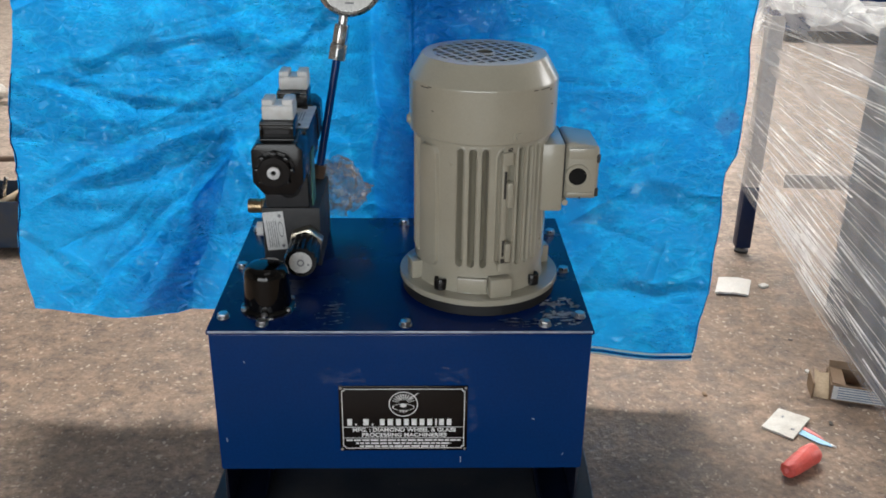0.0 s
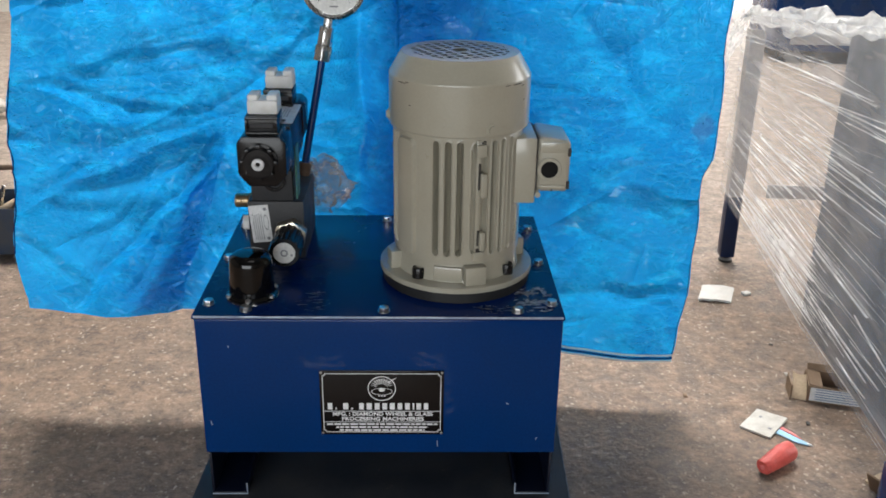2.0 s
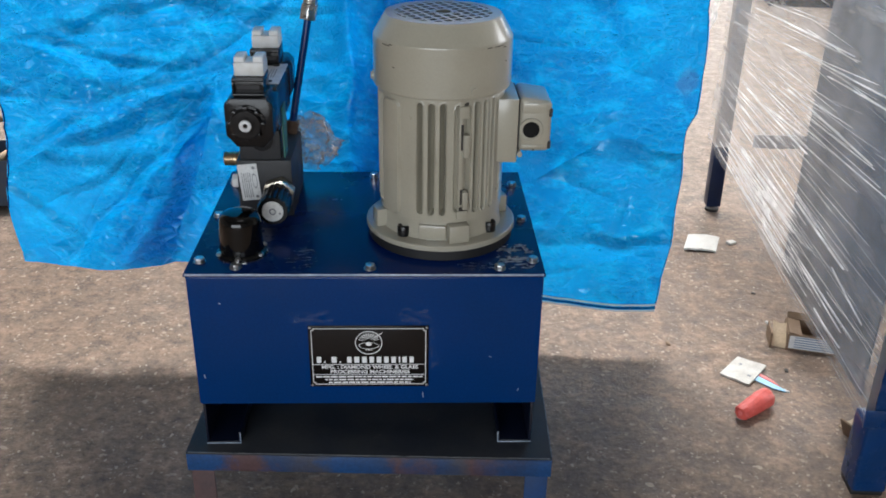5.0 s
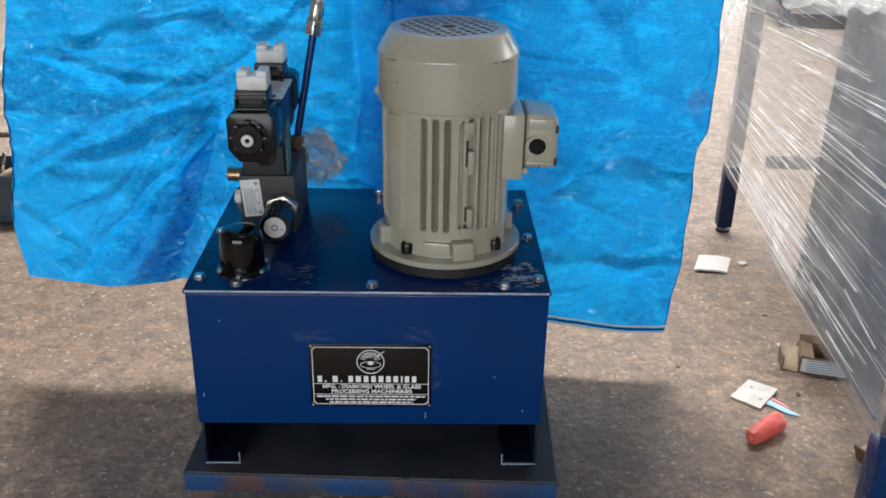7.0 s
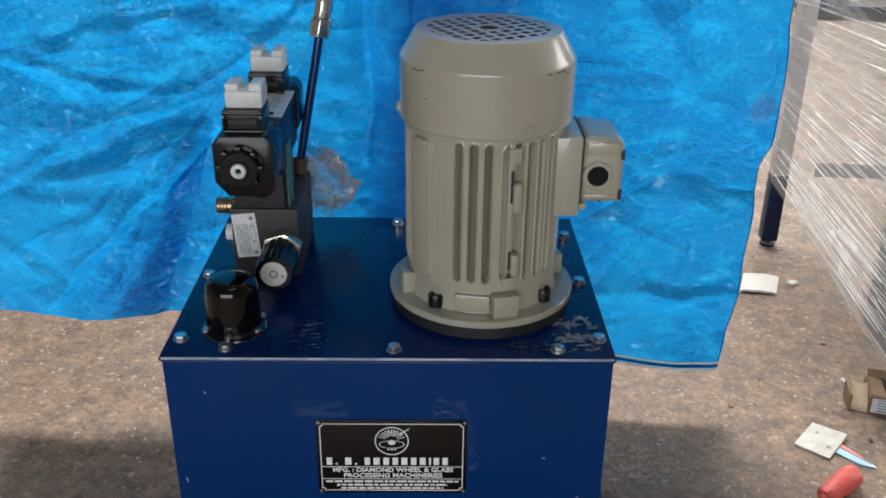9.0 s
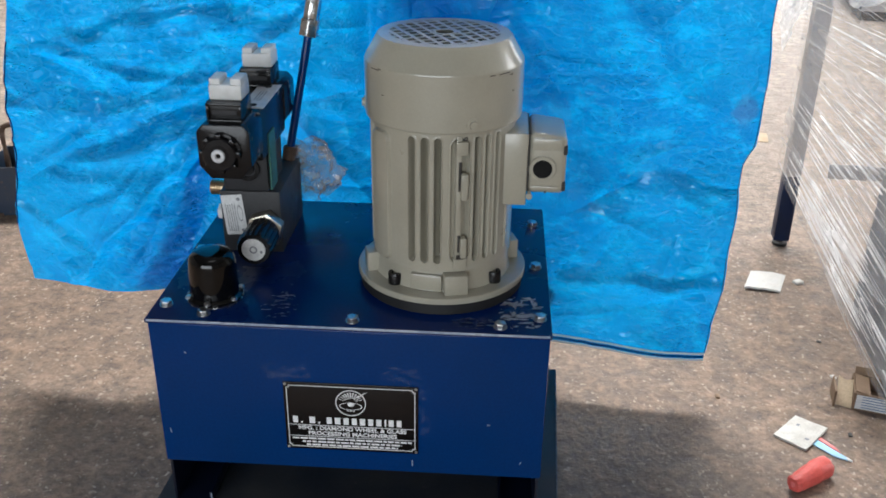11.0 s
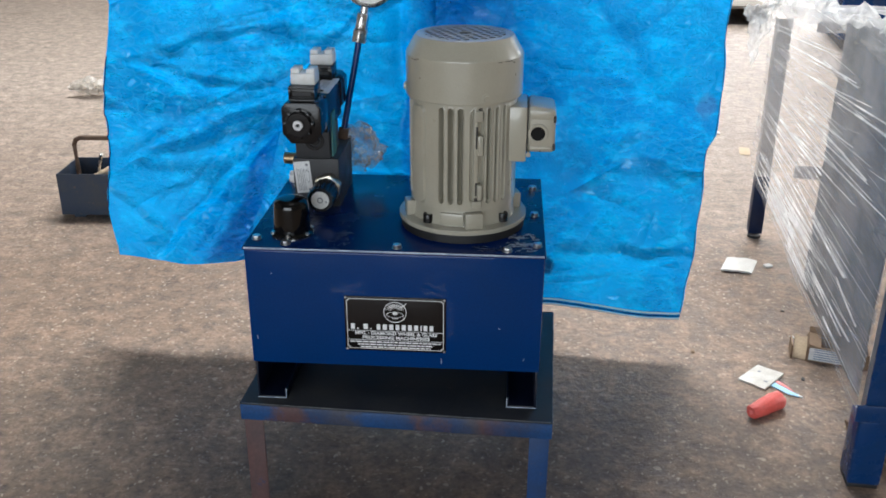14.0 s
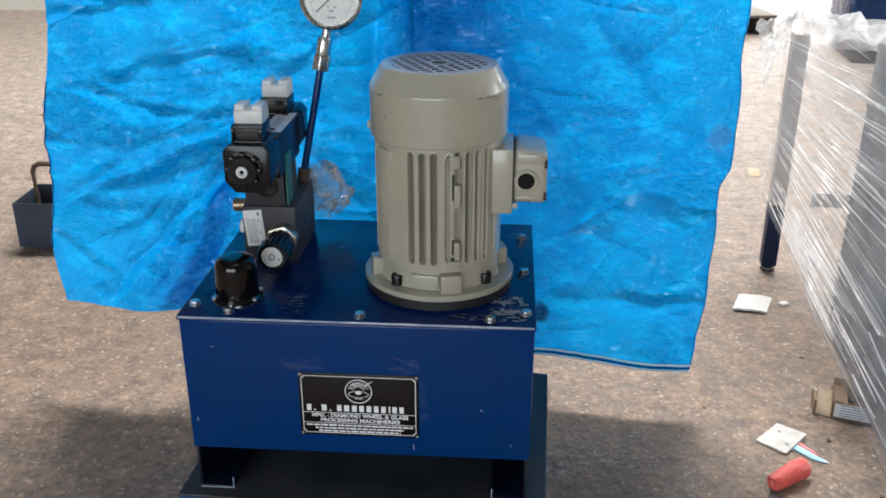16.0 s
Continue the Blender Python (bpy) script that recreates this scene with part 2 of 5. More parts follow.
def banded_paint():
    """Leftover blue and red primer brushed on in uneven lengths along a rail."""
    m, n, l, b = nodes_of("rail_mixed_primer")
    co = n.new("ShaderNodeTexCoord")
    xyz = n.new("ShaderNodeSeparateXYZ")
    l.new(co.outputs["Object"], xyz.inputs[0])
    wob = tex(n, l, "noise", 17, 5, 0.7)
    add = n.new("ShaderNodeMath")
    add.operation = "MULTIPLY_ADD"
    add.inputs[1].default_value = 0.16
    l.new(wob.outputs[0], add.inputs[0])
    l.new(xyz.outputs[0], add.inputs[2])
    rng = n.new("ShaderNodeMapRange")
    rng.inputs[1].default_value, rng.inputs[2].default_value = -0.207, 0.367
    l.new(add.outputs[0], rng.inputs[0])
    blue, red, grey, deep = (0.010, 0.060, 0.19), (0.092, 0.052, 0.056), (0.055, 0.058, 0.080), (0.016, 0.046, 0.125)
    r = ramp(n, l, rng.outputs[0], [(0.0, blue), (0.06, blue), (0.10, red), (0.20, red), (0.24, deep), (0.36, grey), (0.42, blue), (0.54, deep), (0.60, red), (0.66, deep), (0.74, grey), (0.80, red), (0.90, deep), (1.0, blue)])
    g = tex(n, l, "noise", 200, 3, 0.6)
    col = mixc(n, l, 1.0, r.outputs[0], ramp(n, l, g.outputs[0], [(0.3, 0.8), (0.7, 1.15)]).outputs[0], "MULTIPLY")
    chip = tex(n, l, "noise", 55, 5, 0.7)
    col = mixc(n, l, ramp(n, l, chip.outputs[0], [(0.70, 0.0), (0.74, 0.8)]).outputs[0], col, (0.25, 0.26, 0.28))
    l.new(col, b.inputs["Base Color"])
    b.inputs["Roughness"].default_value = 0.45
    bump(n, l, b, wob.outputs[0], 0.4, 0.002)
    return m


def crinkled_film():
    """Stiff clear cellophane: mostly see-through, with hard glints on its facets."""
    m, n, l, b = nodes_of("crinkled_cellophane")
    b.inputs["Base Color"].default_value = (0.64, 0.54, 0.47, 1)
    b.inputs["Roughness"].default_value = 0.06
    b.inputs["Specular IOR Level"].default_value = 1.0
    b.inputs["Coat Weight"].default_value = 1.0
    b.inputs["Coat Roughness"].default_value = 0.03
    k = tex(n, l, "noise", 90, 3, 0.6)
    bump(n, l, b, k.outputs[0], 0.6, 0.004)
    tp = n.new("ShaderNodeBsdfTransparent")
    tp.inputs["Color"].default_value = (0.93, 0.90, 0.88, 1)
    mx = n.new("ShaderNodeMixShader")
    l.new(ramp(n, l, tex(n, l, "noise", 45, 2, 0.5).outputs[0], [(0.35, 0.14), (0.65, 0.48)]).outputs[0], mx.inputs[0])
    l.new(tp.outputs[0], mx.inputs[1])
    l.new(b.outputs[0], mx.inputs[2])
    l.new(mx.outputs[0], n["Material Output"].inputs["Surface"])
    return m


M = {
    "concrete": concrete(),
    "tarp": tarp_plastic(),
    "tank": paint("tank_blue_enamel", (0.0008, 0.033, 0.156), (0.0012, 0.030, 0.128), 0.12, 0.0, 9, 0.5, 260, 0.02, spread=0.05, spec=0.20),
    # same enamel, darker: the lid's dark reflections put into its colour
    "tank_lid": paint("tank_enamel_darkened", (0.001, 0.015, 0.098), (0.003, 0.016, 0.072), 0.22, 0.0, 9, 0.5, 260, 0.05, spread=0.12, spec=0.22),
    # the shade under the tank put into the feet's blue
    "tank_dark": paint("tank_blue_shaded", (0.002, 0.005, 0.018), (0.004, 0.005, 0.010), 0.35, 0.0, 9, 0.5),
    "motor": paint("motor_grey_enamel", (0.402, 0.380, 0.304), (0.336, 0.314, 0.244), 0.30, 0.0, 14, 0.5, 300, 0.05, coat=0.65, grain=0.03, spread=0.10),
    "chip": paint("chipped_dark", (0.03, 0.028, 0.025), (0.06, 0.05, 0.04), 0.6),
    "black": paint("black_plastic", (0.006, 0.006, 0.007), (0.011, 0.011, 0.011), 0.22, 0.0, 25, 0.4, spread=0.08, spec=0.38),
    "gloss_black": paint("black_gloss_plastic", (0.003, 0.003, 0.003), (0.006, 0.006, 0.006), 0.05, 0.0, 10, 0.3, 120, 0.02, coat=0.1, spread=0.03, spec=0.4),
    "cast": paint("phosphated_iron", (0.034, 0.035, 0.038), (0.050, 0.050, 0.052), 0.42, 0.0, 22, 0.6, spec=0.28),
    # near-black: the darkness inside holes put into the colour
    "void": paint("hole_shade_black", (0.002, 0.002, 0.002), (0.003, 0.003, 0.003), 0.9),
    "rubber": paint("black_rubber", (0.012, 0.012, 0.013), (0.02, 0.02, 0.02), 0.55),
    "zinc": paint("zinc_plate", (0.62, 0.63, 0.64), (0.42, 0.41, 0.38), 0.28, 1.0, 60, 0.7),
    "steel": paint("nickel_steel", (0.74, 0.74, 0.73), (0.52, 0.51, 0.48), 0.2, 1.0, 50, 0.6),
    "brass": paint("brass", (0.42, 0.31, 0.19), (0.26, 0.18, 0.10), 0.32, 1.0, 60, 0.6),
    "alu": paint("anodised_plate", (0.66, 0.67, 0.68), (0.5, 0.51, 0.52), 0.45, 0.2, 60, 0.5),
    "white_cap": nylon(),
    "rail_primer": banded_paint(),
    "leg_red": paint("leg_red_primer", (0.115, 0.062, 0.060), (0.06, 0.045, 0.05), 0.5, 0.0, 16, 0.8, 200, 0.2, worn=((0.02, 0.05, 0.13), 14, 0.62)),
    "leg_blue": paint("leg_blue_paint", (0.008, 0.048, 0.160), (0.018, 0.04, 0.10), 0.45, 0.0, 16, 0.7, 200, 0.2, worn=((0.10, 0.06, 0.06), 14, 0.66)),
    "paper": paint("white_label", (0.76, 0.77, 0.77), (0.55, 0.56, 0.56), 0.5, 0.0, 50, 0.5),
    "ink": paint("grey_print", (0.22, 0.23, 0.25), (0.3, 0.3, 0.3), 0.5),
    "ink_blue": paint("blue_print", (0.16, 0.25, 0.38), (0.25, 0.32, 0.42), 0.5),
    "plate_black": paint("plate_black", (0.002, 0.002, 0.003), (0.005, 0.005, 0.006), 0.15, 0.0, 40, 0.4, spread=0.04),
    "plate_white": paint("plate_silver", (0.88, 0.89, 0.90), (0.78, 0.78, 0.78), 0.4, 0.0, 60, 0.4),
    "dial": paint("dial_white", (0.78, 0.78, 0.76), (0.7, 0.7, 0.68), 0.4),
    "green": paint("green_seal_plate", (0.03, 0.15, 0.11), (0.02, 0.08, 0.07), 0.4),
    "stand_top": paint("stand_dark_sheet", (0.020, 0.024, 0.032), (0.05, 0.05, 0.05), 0.45, 0.0, 12, 0.7, 200, 0.2, worn=((0.10, 0.08, 0.07), 30, 0.68)),
    "stand_paint": paint("stand_patchy_paint", (0.006, 0.050, 0.15), (0.022, 0.035, 0.075), 0.5, 0.0, 14, 0.9, 200, 0.2, worn=((0.070, 0.038, 0.042), 11, 0.53)),
    "frame_blue": paint("frame_blue_paint", (0.003, 0.036, 0.140), (0.010, 0.034, 0.09), 0.25, 0.0, 12, 0.6, spread=0.1, spec=0.3),
    # frame blue darkened: the shade on the rear legs put into the colour
    "leg_navy": paint("leg_blue_shaded", (0.002, 0.014, 0.055), (0.008, 0.014, 0.035), 0.35, 0.0, 12, 0.6, spec=0.3),
    # grey lightened: the white haze of the film put into the colour
    "post_pale": paint("pale_grey_hazed", (0.60, 0.57, 0.53), (0.46, 0.43, 0.40), 0.5, 0.0, 12, 0.6),
    "panel_grey": paint("sheet_steel_grey", (0.23, 0.245, 0.27), (0.11, 0.12, 0.14), 0.4, 0.2, 7, 0.9),
    "foam": paint("white_foam", (0.58, 0.56, 0.52), (0.54, 0.50, 0.44), 0.7, 0.0, 30, 0.4),
    "card": paint("dirty_card", (0.60, 0.58, 0.53), (0.42, 0.39, 0.34), 0.8, 0.0, 30, 0.7),
    "red": paint("red_soft_plastic", (0.66, 0.095, 0.075), (0.52, 0.10, 0.09), 0.42, 0.0, 30, 0.4),
    "cyan": paint("cyan_plastic", (0.30, 0.58, 0.80), (0.50, 0.68, 0.80), 0.4),
    "pink": paint("pink_plastic", (0.78, 0.20, 0.19), (0.7, 0.3, 0.28), 0.4),
    "cardboard": paint("cardboard", (0.22, 0.145, 0.09), (0.15, 0.10, 0.06), 0.85, 0.0, 24, 0.6),
    "cardboard_in": paint("cardboard_inner", (0.52, 0.40, 0.27), (0.40, 0.30, 0.20), 0.85, 0.0, 24, 0.6),
    "toolbox": paint("toolbox_blue", (0.013, 0.028, 0.056), (0.05, 0.048, 0.045), 0.45, 0.0, 14, 0.8, 200, 0.2, worn=((0.10, 0.065, 0.045), 24, 0.62)),
    "rust": paint("rusty_steel", (0.10, 0.06, 0.04), (0.18, 0.12, 0.08), 0.6, 0.3, 30, 0.7),
    "wood": paint("raw_wood", (0.20, 0.17, 0.135), (0.15, 0.12, 0.095), 0.8, 0.0, 20, 0.7),
    # darker copy of the wood: shade under the pallet deck put into colour
    "wood_dark": paint("shaded_wood", (0.12, 0.08, 0.05), (0.08, 0.05, 0.03), 0.8, 0.0, 20, 0.7),
    "wall": paint("limewashed_wall", (0.74, 0.71, 0.64), (0.60, 0.56, 0.48), 0.85, 0.0, 2.5, 0.6, 60, 0.3),
    "brick_wall": paint("grimy_bare_wall", (0.22, 0.20, 0.18), (0.14, 0.125, 0.11), 0.9, 0.0, 2.5, 0.7, 40, 0.4),
    "roof": paint("roof_sheet", (0.16, 0.165, 0.17), (0.10, 0.10, 0.105), 0.6, 0.2, 3, 0.6),
    "wrap": clear_film("stretch_wrap", (0.94, 0.93, 0.92), 0.18, 0.50, (3, 0.8, 5, 2, 0, 0), 3.0, 0.16, [((1, 0.7, 130, 1, 0, 0), 0.66), ((1, 1.2, 230, -1, 0, 0), 0.67)]),
    "film_fold": clear_film("stretched_film_fold", (0.96, 0.96, 0.95), 0.40, 1.0, (1, 1, 1), 6, 0.18),
    "wrap_clear": clear_film("tight_clear_wrap", (0.8, 0.82, 0.85), 0.0, 0.02, (1, 1, 5), 3.0, 0.12, [((0.8, 1, 110, 0, 1, 0), 0.69)]),
    "wrap_top": clear_film("dull_wrap", (0.80, 0.80, 0.79), 0.30, 0.62, (1, 1, 1), 9, 0.5),
    "wrap_bunch": clear_film("bunched_wrap", (0.86, 0.86, 0.84), 0.40, 0.85, (1, 1, 1), 14, 0.30),
    "bag": crinkled_film(),
    # brush marks on the lid with their white glint put into the colour
    "scuff": clear_film("brushed_scuff_with_glint", (0.88, 0.91, 0.95), 0.0, 0.04, (1, 1, 1), 30, 0.3, [((45, 150, 1, 0, 0, 12), 0.56), ((90, 60, 1, 0, 0, -30), 0.60), ((20, 45, 1, 0, 0, 40), 0.62)]),
    "scuff_faint": clear_film("faint_scuff_with_glint", (0.75, 0.82, 0.90), 0.0, 0.02, (1, 1, 1), 30, 0.3, [((60, 420, 1, 0, 0, 3), 0.61)]),
    # pale blue for scratches, and for the lid edge's highlight put into colour
    "edge_worn": paint("worn_lit_paint_edge", (0.46, 0.53, 0.63), (0.12, 0.18, 0.30), 0.3, 0.2, 40, 0.8),
    "edge_dull": paint("rubbed_steel_edge", (0.16, 0.17, 0.18), (0.04, 0.045, 0.055), 0.4, 0.3, 45, 1.0),
    "nut_plate": paint("plated_nut", (0.52, 0.47, 0.38), (0.34, 0.29, 0.22), 0.28, 1.0, 60, 0.6),
    "residue": clear_film("tape_residue", (0.45, 0.55, 0.70), 0.0, 0.22, (1, 1, 2.5), 55, 0.5),
    "bag_far": clear_film("dusty_bag", (0.78, 0.74, 0.68), 0.45, 0.95, (1, 1, 1), 20, 0.3),
}


# pressed and welded sheet is never quite flat
for key in ("tank", "tank_lid"):
    n, l = M[key].node_tree.nodes, M[key].node_tree.links
    bump(n, l, n["Principled BSDF"], tex(n, l, "noise", 6, 3, 0.5).outputs[0], 0.7, 0.006)


# ---- builders ----
def finish(bm, name, mat, smooth=32):
    bmesh.ops.recalc_face_normals(bm, faces=bm.faces)
    me = bpy.data.meshes.new(name)
    bm.to_mesh(me)
    bm.free()
    for m in mat if isinstance(mat, (list, tuple)) else [mat]:
        me.materials.append(M[m])
    if smooth:
        for p in me.polygons:
            p.use_smooth = True
        me.set_sharp_from_angle(angle=radians(smooth))
    return me


def thing(name, at, label, category, group="", kind="", turn=0.0):
    ob = new(name)
    ob.empty_display_size = 0.02
    ob.matrix_world = pose(*at, 0, 0, turn)
    return tagged(ob, label, category, group, kind)


def part(name, bm, mat, parent, label="", smooth=32):
    """One mesh under a thing or a part, in the thing's own space."""
    ob = new(name, finish(bm, name, mat, smooth))
    ob.parent = parent
    return tagged(ob, label)


def structure(name, bm, mat, label, category):
    return tagged(new(name, finish(bm, name, mat)), label, category, "", "structure")


def box(x0, x1, y0, y1, z0, z1, bevel=0.0, seg=2, bm=None, m=None):
    b = bmesh.new()
    vs = [b.verts.new((x, y, z)) for x in (x0, x1) for y in (y0, y1) for z in (z0, z1)]
    for f in ((0, 1, 3, 2), (4, 6, 7, 5), (0, 4, 5, 1), (2, 3, 7, 6), (0, 2, 6, 4), (1, 5, 7, 3)):
        b.faces.new([vs[i] for i in f])
    if bevel:
        bmesh.ops.bevel(b, geom=b.edges[:], offset=bevel, segments=seg, affect="EDGES", profile=0.5)
    if m is not None:
        bmesh.ops.transform(b, matrix=m, verts=b.verts)
    return join(bm, b)


def join(bm, b):
    if bm is None:
        return b
    me = bpy.data.meshes.new("tmp")
    b.to_mesh(me)
    b.free()
    bm.from_mesh(me)
    bpy.data.meshes.remove(me)
    return bm


def lathe(profile, at=(0, 0, 0), seg=48, bm=None, m=None):
    """Turns a list of (radius, height) round the z axis."""
    b = bmesh.new()
    rings = []
    for r, z in profile:
        if r < 1e-6:
            rings.append([b.verts.new((0, 0, z))])
        else:
            rings.append([b.verts.new((r * math.cos(2 * math.pi * i / seg), r * math.sin(2 * math.pi * i / seg), z)) for i in range(seg)])
    for a, c in zip(rings, rings[1:]):
        for i in range(seg):
            j = (i + 1) % seg
            q = [a[i % len(a)], a[j % len(a)], c[j % len(c)], c[i % len(c)]]
            q = list(dict.fromkeys(q))
            if len(q) > 2:
                b.faces.new(q)
    bmesh.ops.transform(b, matrix=Matrix.Translation(at) @ (m or Matrix()), verts=b.verts)
    return join(bm, b)


def rod(a, c, r, seg=24, bm=None, r2=None):
    """A round bar from a to c."""
    a, c = Vector(a), Vector(c)
    d = c - a
    turn = d.to_track_quat("Z", "Y").to_matrix().to_4x4()
    r2 = r if r2 is None else r2
    e = min(r, r2) * 0.12
    return lathe([(0, 0), (r - e, 0), (r, e), (r2, d.length - e), (r2 - e, d.length), (0, d.length)], a, seg, bm, turn)


def prism(pts, z0, z1, bevel=0.0, bm=None, m=None):
    """A polygon in x, y raised from z0 to z1."""
    b = bmesh.new()
    low = [b.verts.new((x, y, z0)) for x, y in pts]
    top = [b.verts.new((x, y, z1)) for x, y in pts]
    b.faces.new(low[::-1])
    b.faces.new(top)
    for i in range(len(pts)):
        j = (i + 1) % len(pts)
        b.faces.new((low[i], low[j], top[j], top[i]))
    if bevel:
        bmesh.ops.bevel(b, geom=b.edges[:], offset=bevel, segments=2, affect="EDGES", profile=0.5)
    if m is not None:
        bmesh.ops.transform(b, matrix=m, verts=b.verts)
    return join(bm, b)


def ngon(n, r, turn=0.0):
    return [(r * math.cos(2 * math.pi * i / n + turn), r * math.sin(2 * math.pi * i / n + turn)) for i in range(n)]


def tube_along(points, r, seg=8, bm=None):
    """A bent wire or strap through points."""
    b = bmesh.new()
    prev = None
    for i, p in enumerate(points):
        p = Vector(p)
        d = Vector(points[min(i + 1, len(points) - 1)]) - Vector(points[max(i - 1, 0)])
        q = d.to_track_quat("Z", "Y").to_matrix()
        ring = [b.verts.new(p + q @ Vector((r * math.cos(2 * math.pi * k / seg), r * math.sin(2 * math.pi * k / seg), 0))) for k in range(seg)]
        if prev:
            for k in range(seg):
                b.faces.new((prev[k], prev[(k + 1) % seg], ring[(k + 1) % seg], ring[k]))
        else:
            b.faces.new(ring[::-1])
        prev = ring
    b.faces.new(prev)
    return join(bm, b)


def facing(at, n=(0, -1, 0)):
    """A matrix that lays local x, y on a face with the outward way n, y upwards."""
    q = Vector(n).to_track_quat("Z", "Y").to_matrix().to_4x4()
    return Matrix.Translation(at) @ q


def lettering(text, size, width, m):
    """Raised letters in the built-in font, fitted to a width, as a bmesh."""
    cu = bpy.data.curves.new("letters", "FONT")
    cu.body, cu.size, cu.align_x, cu.align_y, cu.extrude, cu.offset = text, size, "CENTER", "CENTER", 0.0002, size * 0.028
    cu.resolution_u = 3
    ob = bpy.data.objects.new("letters", cu)
    scene.collection.objects.link(ob)
    bpy.context.view_layer.update()
    me = bpy.data.meshes.new_from_object(ob.evaluated_get(bpy.context.evaluated_depsgraph_get()))
    b = bmesh.new()
    b.from_mesh(me)
    xs = [v.co.x for v in b.verts]
    k = width / (max(xs) - min(xs))
    bmesh.ops.scale(b, vec=(k, 1, 1), verts=b.verts)
    bmesh.ops.transform(b, matrix=m, verts=b.verts)
    bpy.data.objects.remove(ob)
    bpy.data.curves.remove(cu)
    bpy.data.meshes.remove(me)
    return b


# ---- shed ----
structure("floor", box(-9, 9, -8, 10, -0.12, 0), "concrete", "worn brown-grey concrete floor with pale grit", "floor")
structure("wall_north", box(-9, 0.4, 6.75, 6.95, 0, 6.8), "wall", "limewashed shed wall far behind the machine", "wall")
structure("wall_north_return", box(0.2, 0.4, 6.95, 9.0, 0, 6.8), "wall", "limewashed side of the wide doorway", "wall")
structure("wall_north_lintel", box(0.4, 7.0, 8.95, 9.1, 4.6, 6.8), "wall", "limewashed lintel over the wide doorway", "wall")
structure("wall_north_pier", box(7.0, 9, 8.95, 9.1, 0, 6.8), "wall", "limewashed wall beside the wide doorway", "wall")
# unseen walls and roof, added round the lamps with openings for the fill
structure("wall_west", box(-9.2, -9, -8, 6.95, 0, 6.8), "brick_wall", "grimy bare shed wall", "wall")
structure("wall_east_front", box(9, 9.2, -8, 1.2, 0, 6.8), "brick_wall", "grimy bare shed wall", "wall")
structure("wall_east_back", box(9, 9.2, 5.6, 9.1, 0, 6.8), "brick_wall", "grimy bare shed wall", "wall")
structure("wall_east_head", box(9, 9.2, 1.2, 5.6, 4.8, 6.8), "brick_wall", "grimy wall above the added side opening", "wall")
structure("wall_south_west", box(-9, -5.4, -8.2, -8, 0, 6.8), "brick_wall", "grimy bare shed wall", "wall")
structure("wall_south_east", box(2.2, 9, -8.2, -8, 0, 6.8), "brick_wall", "grimy bare shed wall", "wall")
structure("wall_south_head", box(-5.4, 2.2, -8.2, -8, 3.6, 6.8), "brick_wall", "grimy wall above the added front opening", "wall")
structure("ceiling", box(-9.2, 9.2, -8.2, 9.2, 6.8, 6.9), "roof", "grey corrugated shed roof", "ceiling")


# ---- blue tarpaulin ----
def crease(x, z, x0, z0, x1, z1, h, w):
    """A soft fold that runs, not quite straight, from one point of the sheet to another."""
    x += 0.020 * noise.noise(Vector((x * 7, z * 7, x0)))
    z += 0.020 * noise.noise(Vector((x * 7, z * 7, z0 + 5)))
    dx, dz = x1 - x0, z1 - z0
    k = ((x - x0) * dx + (z - z0) * dz) / (dx * dx + dz * dz)
    c = min(1.0, max(0.0, k))
    d = math.hypot(x - x0 - c * dx, z - z0 - c * dz)
    side = ((x - x0) * dz - (z - z0) * dx) / math.hypot(dx, dz)
    fall = math.exp(-math.sqrt(d * d + 0.00006) / w)
    return h * fall * (0.3 + 0.7 * math.sin(math.pi * (0.15 + 0.7 * c))) * (0.75 + 0.25 * math.tanh(side / 0.012))


def ledge(x, z, x0, z0, x1, z1, h, w):
    """A sharp fold: the sheet on its right-hand side stands out by h and sinks back over w."""
    x += 0.022 * noise.noise(Vector((x * 10, z * 10, x0)))
    z += 0.022 * noise.noise(Vector((x * 10, z * 10, z0 + 5)))
    dx, dz = x1 - x0, z1 - z0
    long = math.hypot(dx, dz)
    k = ((x - x0) * dx + (z - z0) * dz) / long
    side = ((x - x0) * dz - (z - z0) * dx) / long
    if side < -0.024 or side > 4 * w or k < -0.08 or k > long + 0.08:
        return 0.0
    ends = step(-0.06, 0.06, k) * step(long + 0.06, long - 0.06, k)
    return h * ends * (step(-0.024, 0.004, side) if side < 0 else step(-0.024, 0.004, side) * math.exp(-side / w))


def step(a, b, v):
    t = min(1.0, max(0.0, (v - a) / (b - a)))
    return t * t * (3 - 2 * t)


FOLDS = [
    (-0.62, 1.08, -0.48, 0.86, 0.018, 0.025), (0.0, 1.60, 0.0, 0.36, -0.030, 0.016), (-0.06, 1.70, -0.07, 0.40, 0.060, 0.035),
    (0.28, 0.30, 0.62, 0.27, -0.018, 0.03), (0.50, 0.92, 0.57, 0.50, 0.018, 0.05), (0.12, 1.0, 0.42, 0.52, 0.018, 0.05),
    (-0.16, 0.96, -0.20, 0.50, -0.026, 0.04), (0.33, 0.98, 0.52, 0.74, -0.014, 0.03),
]
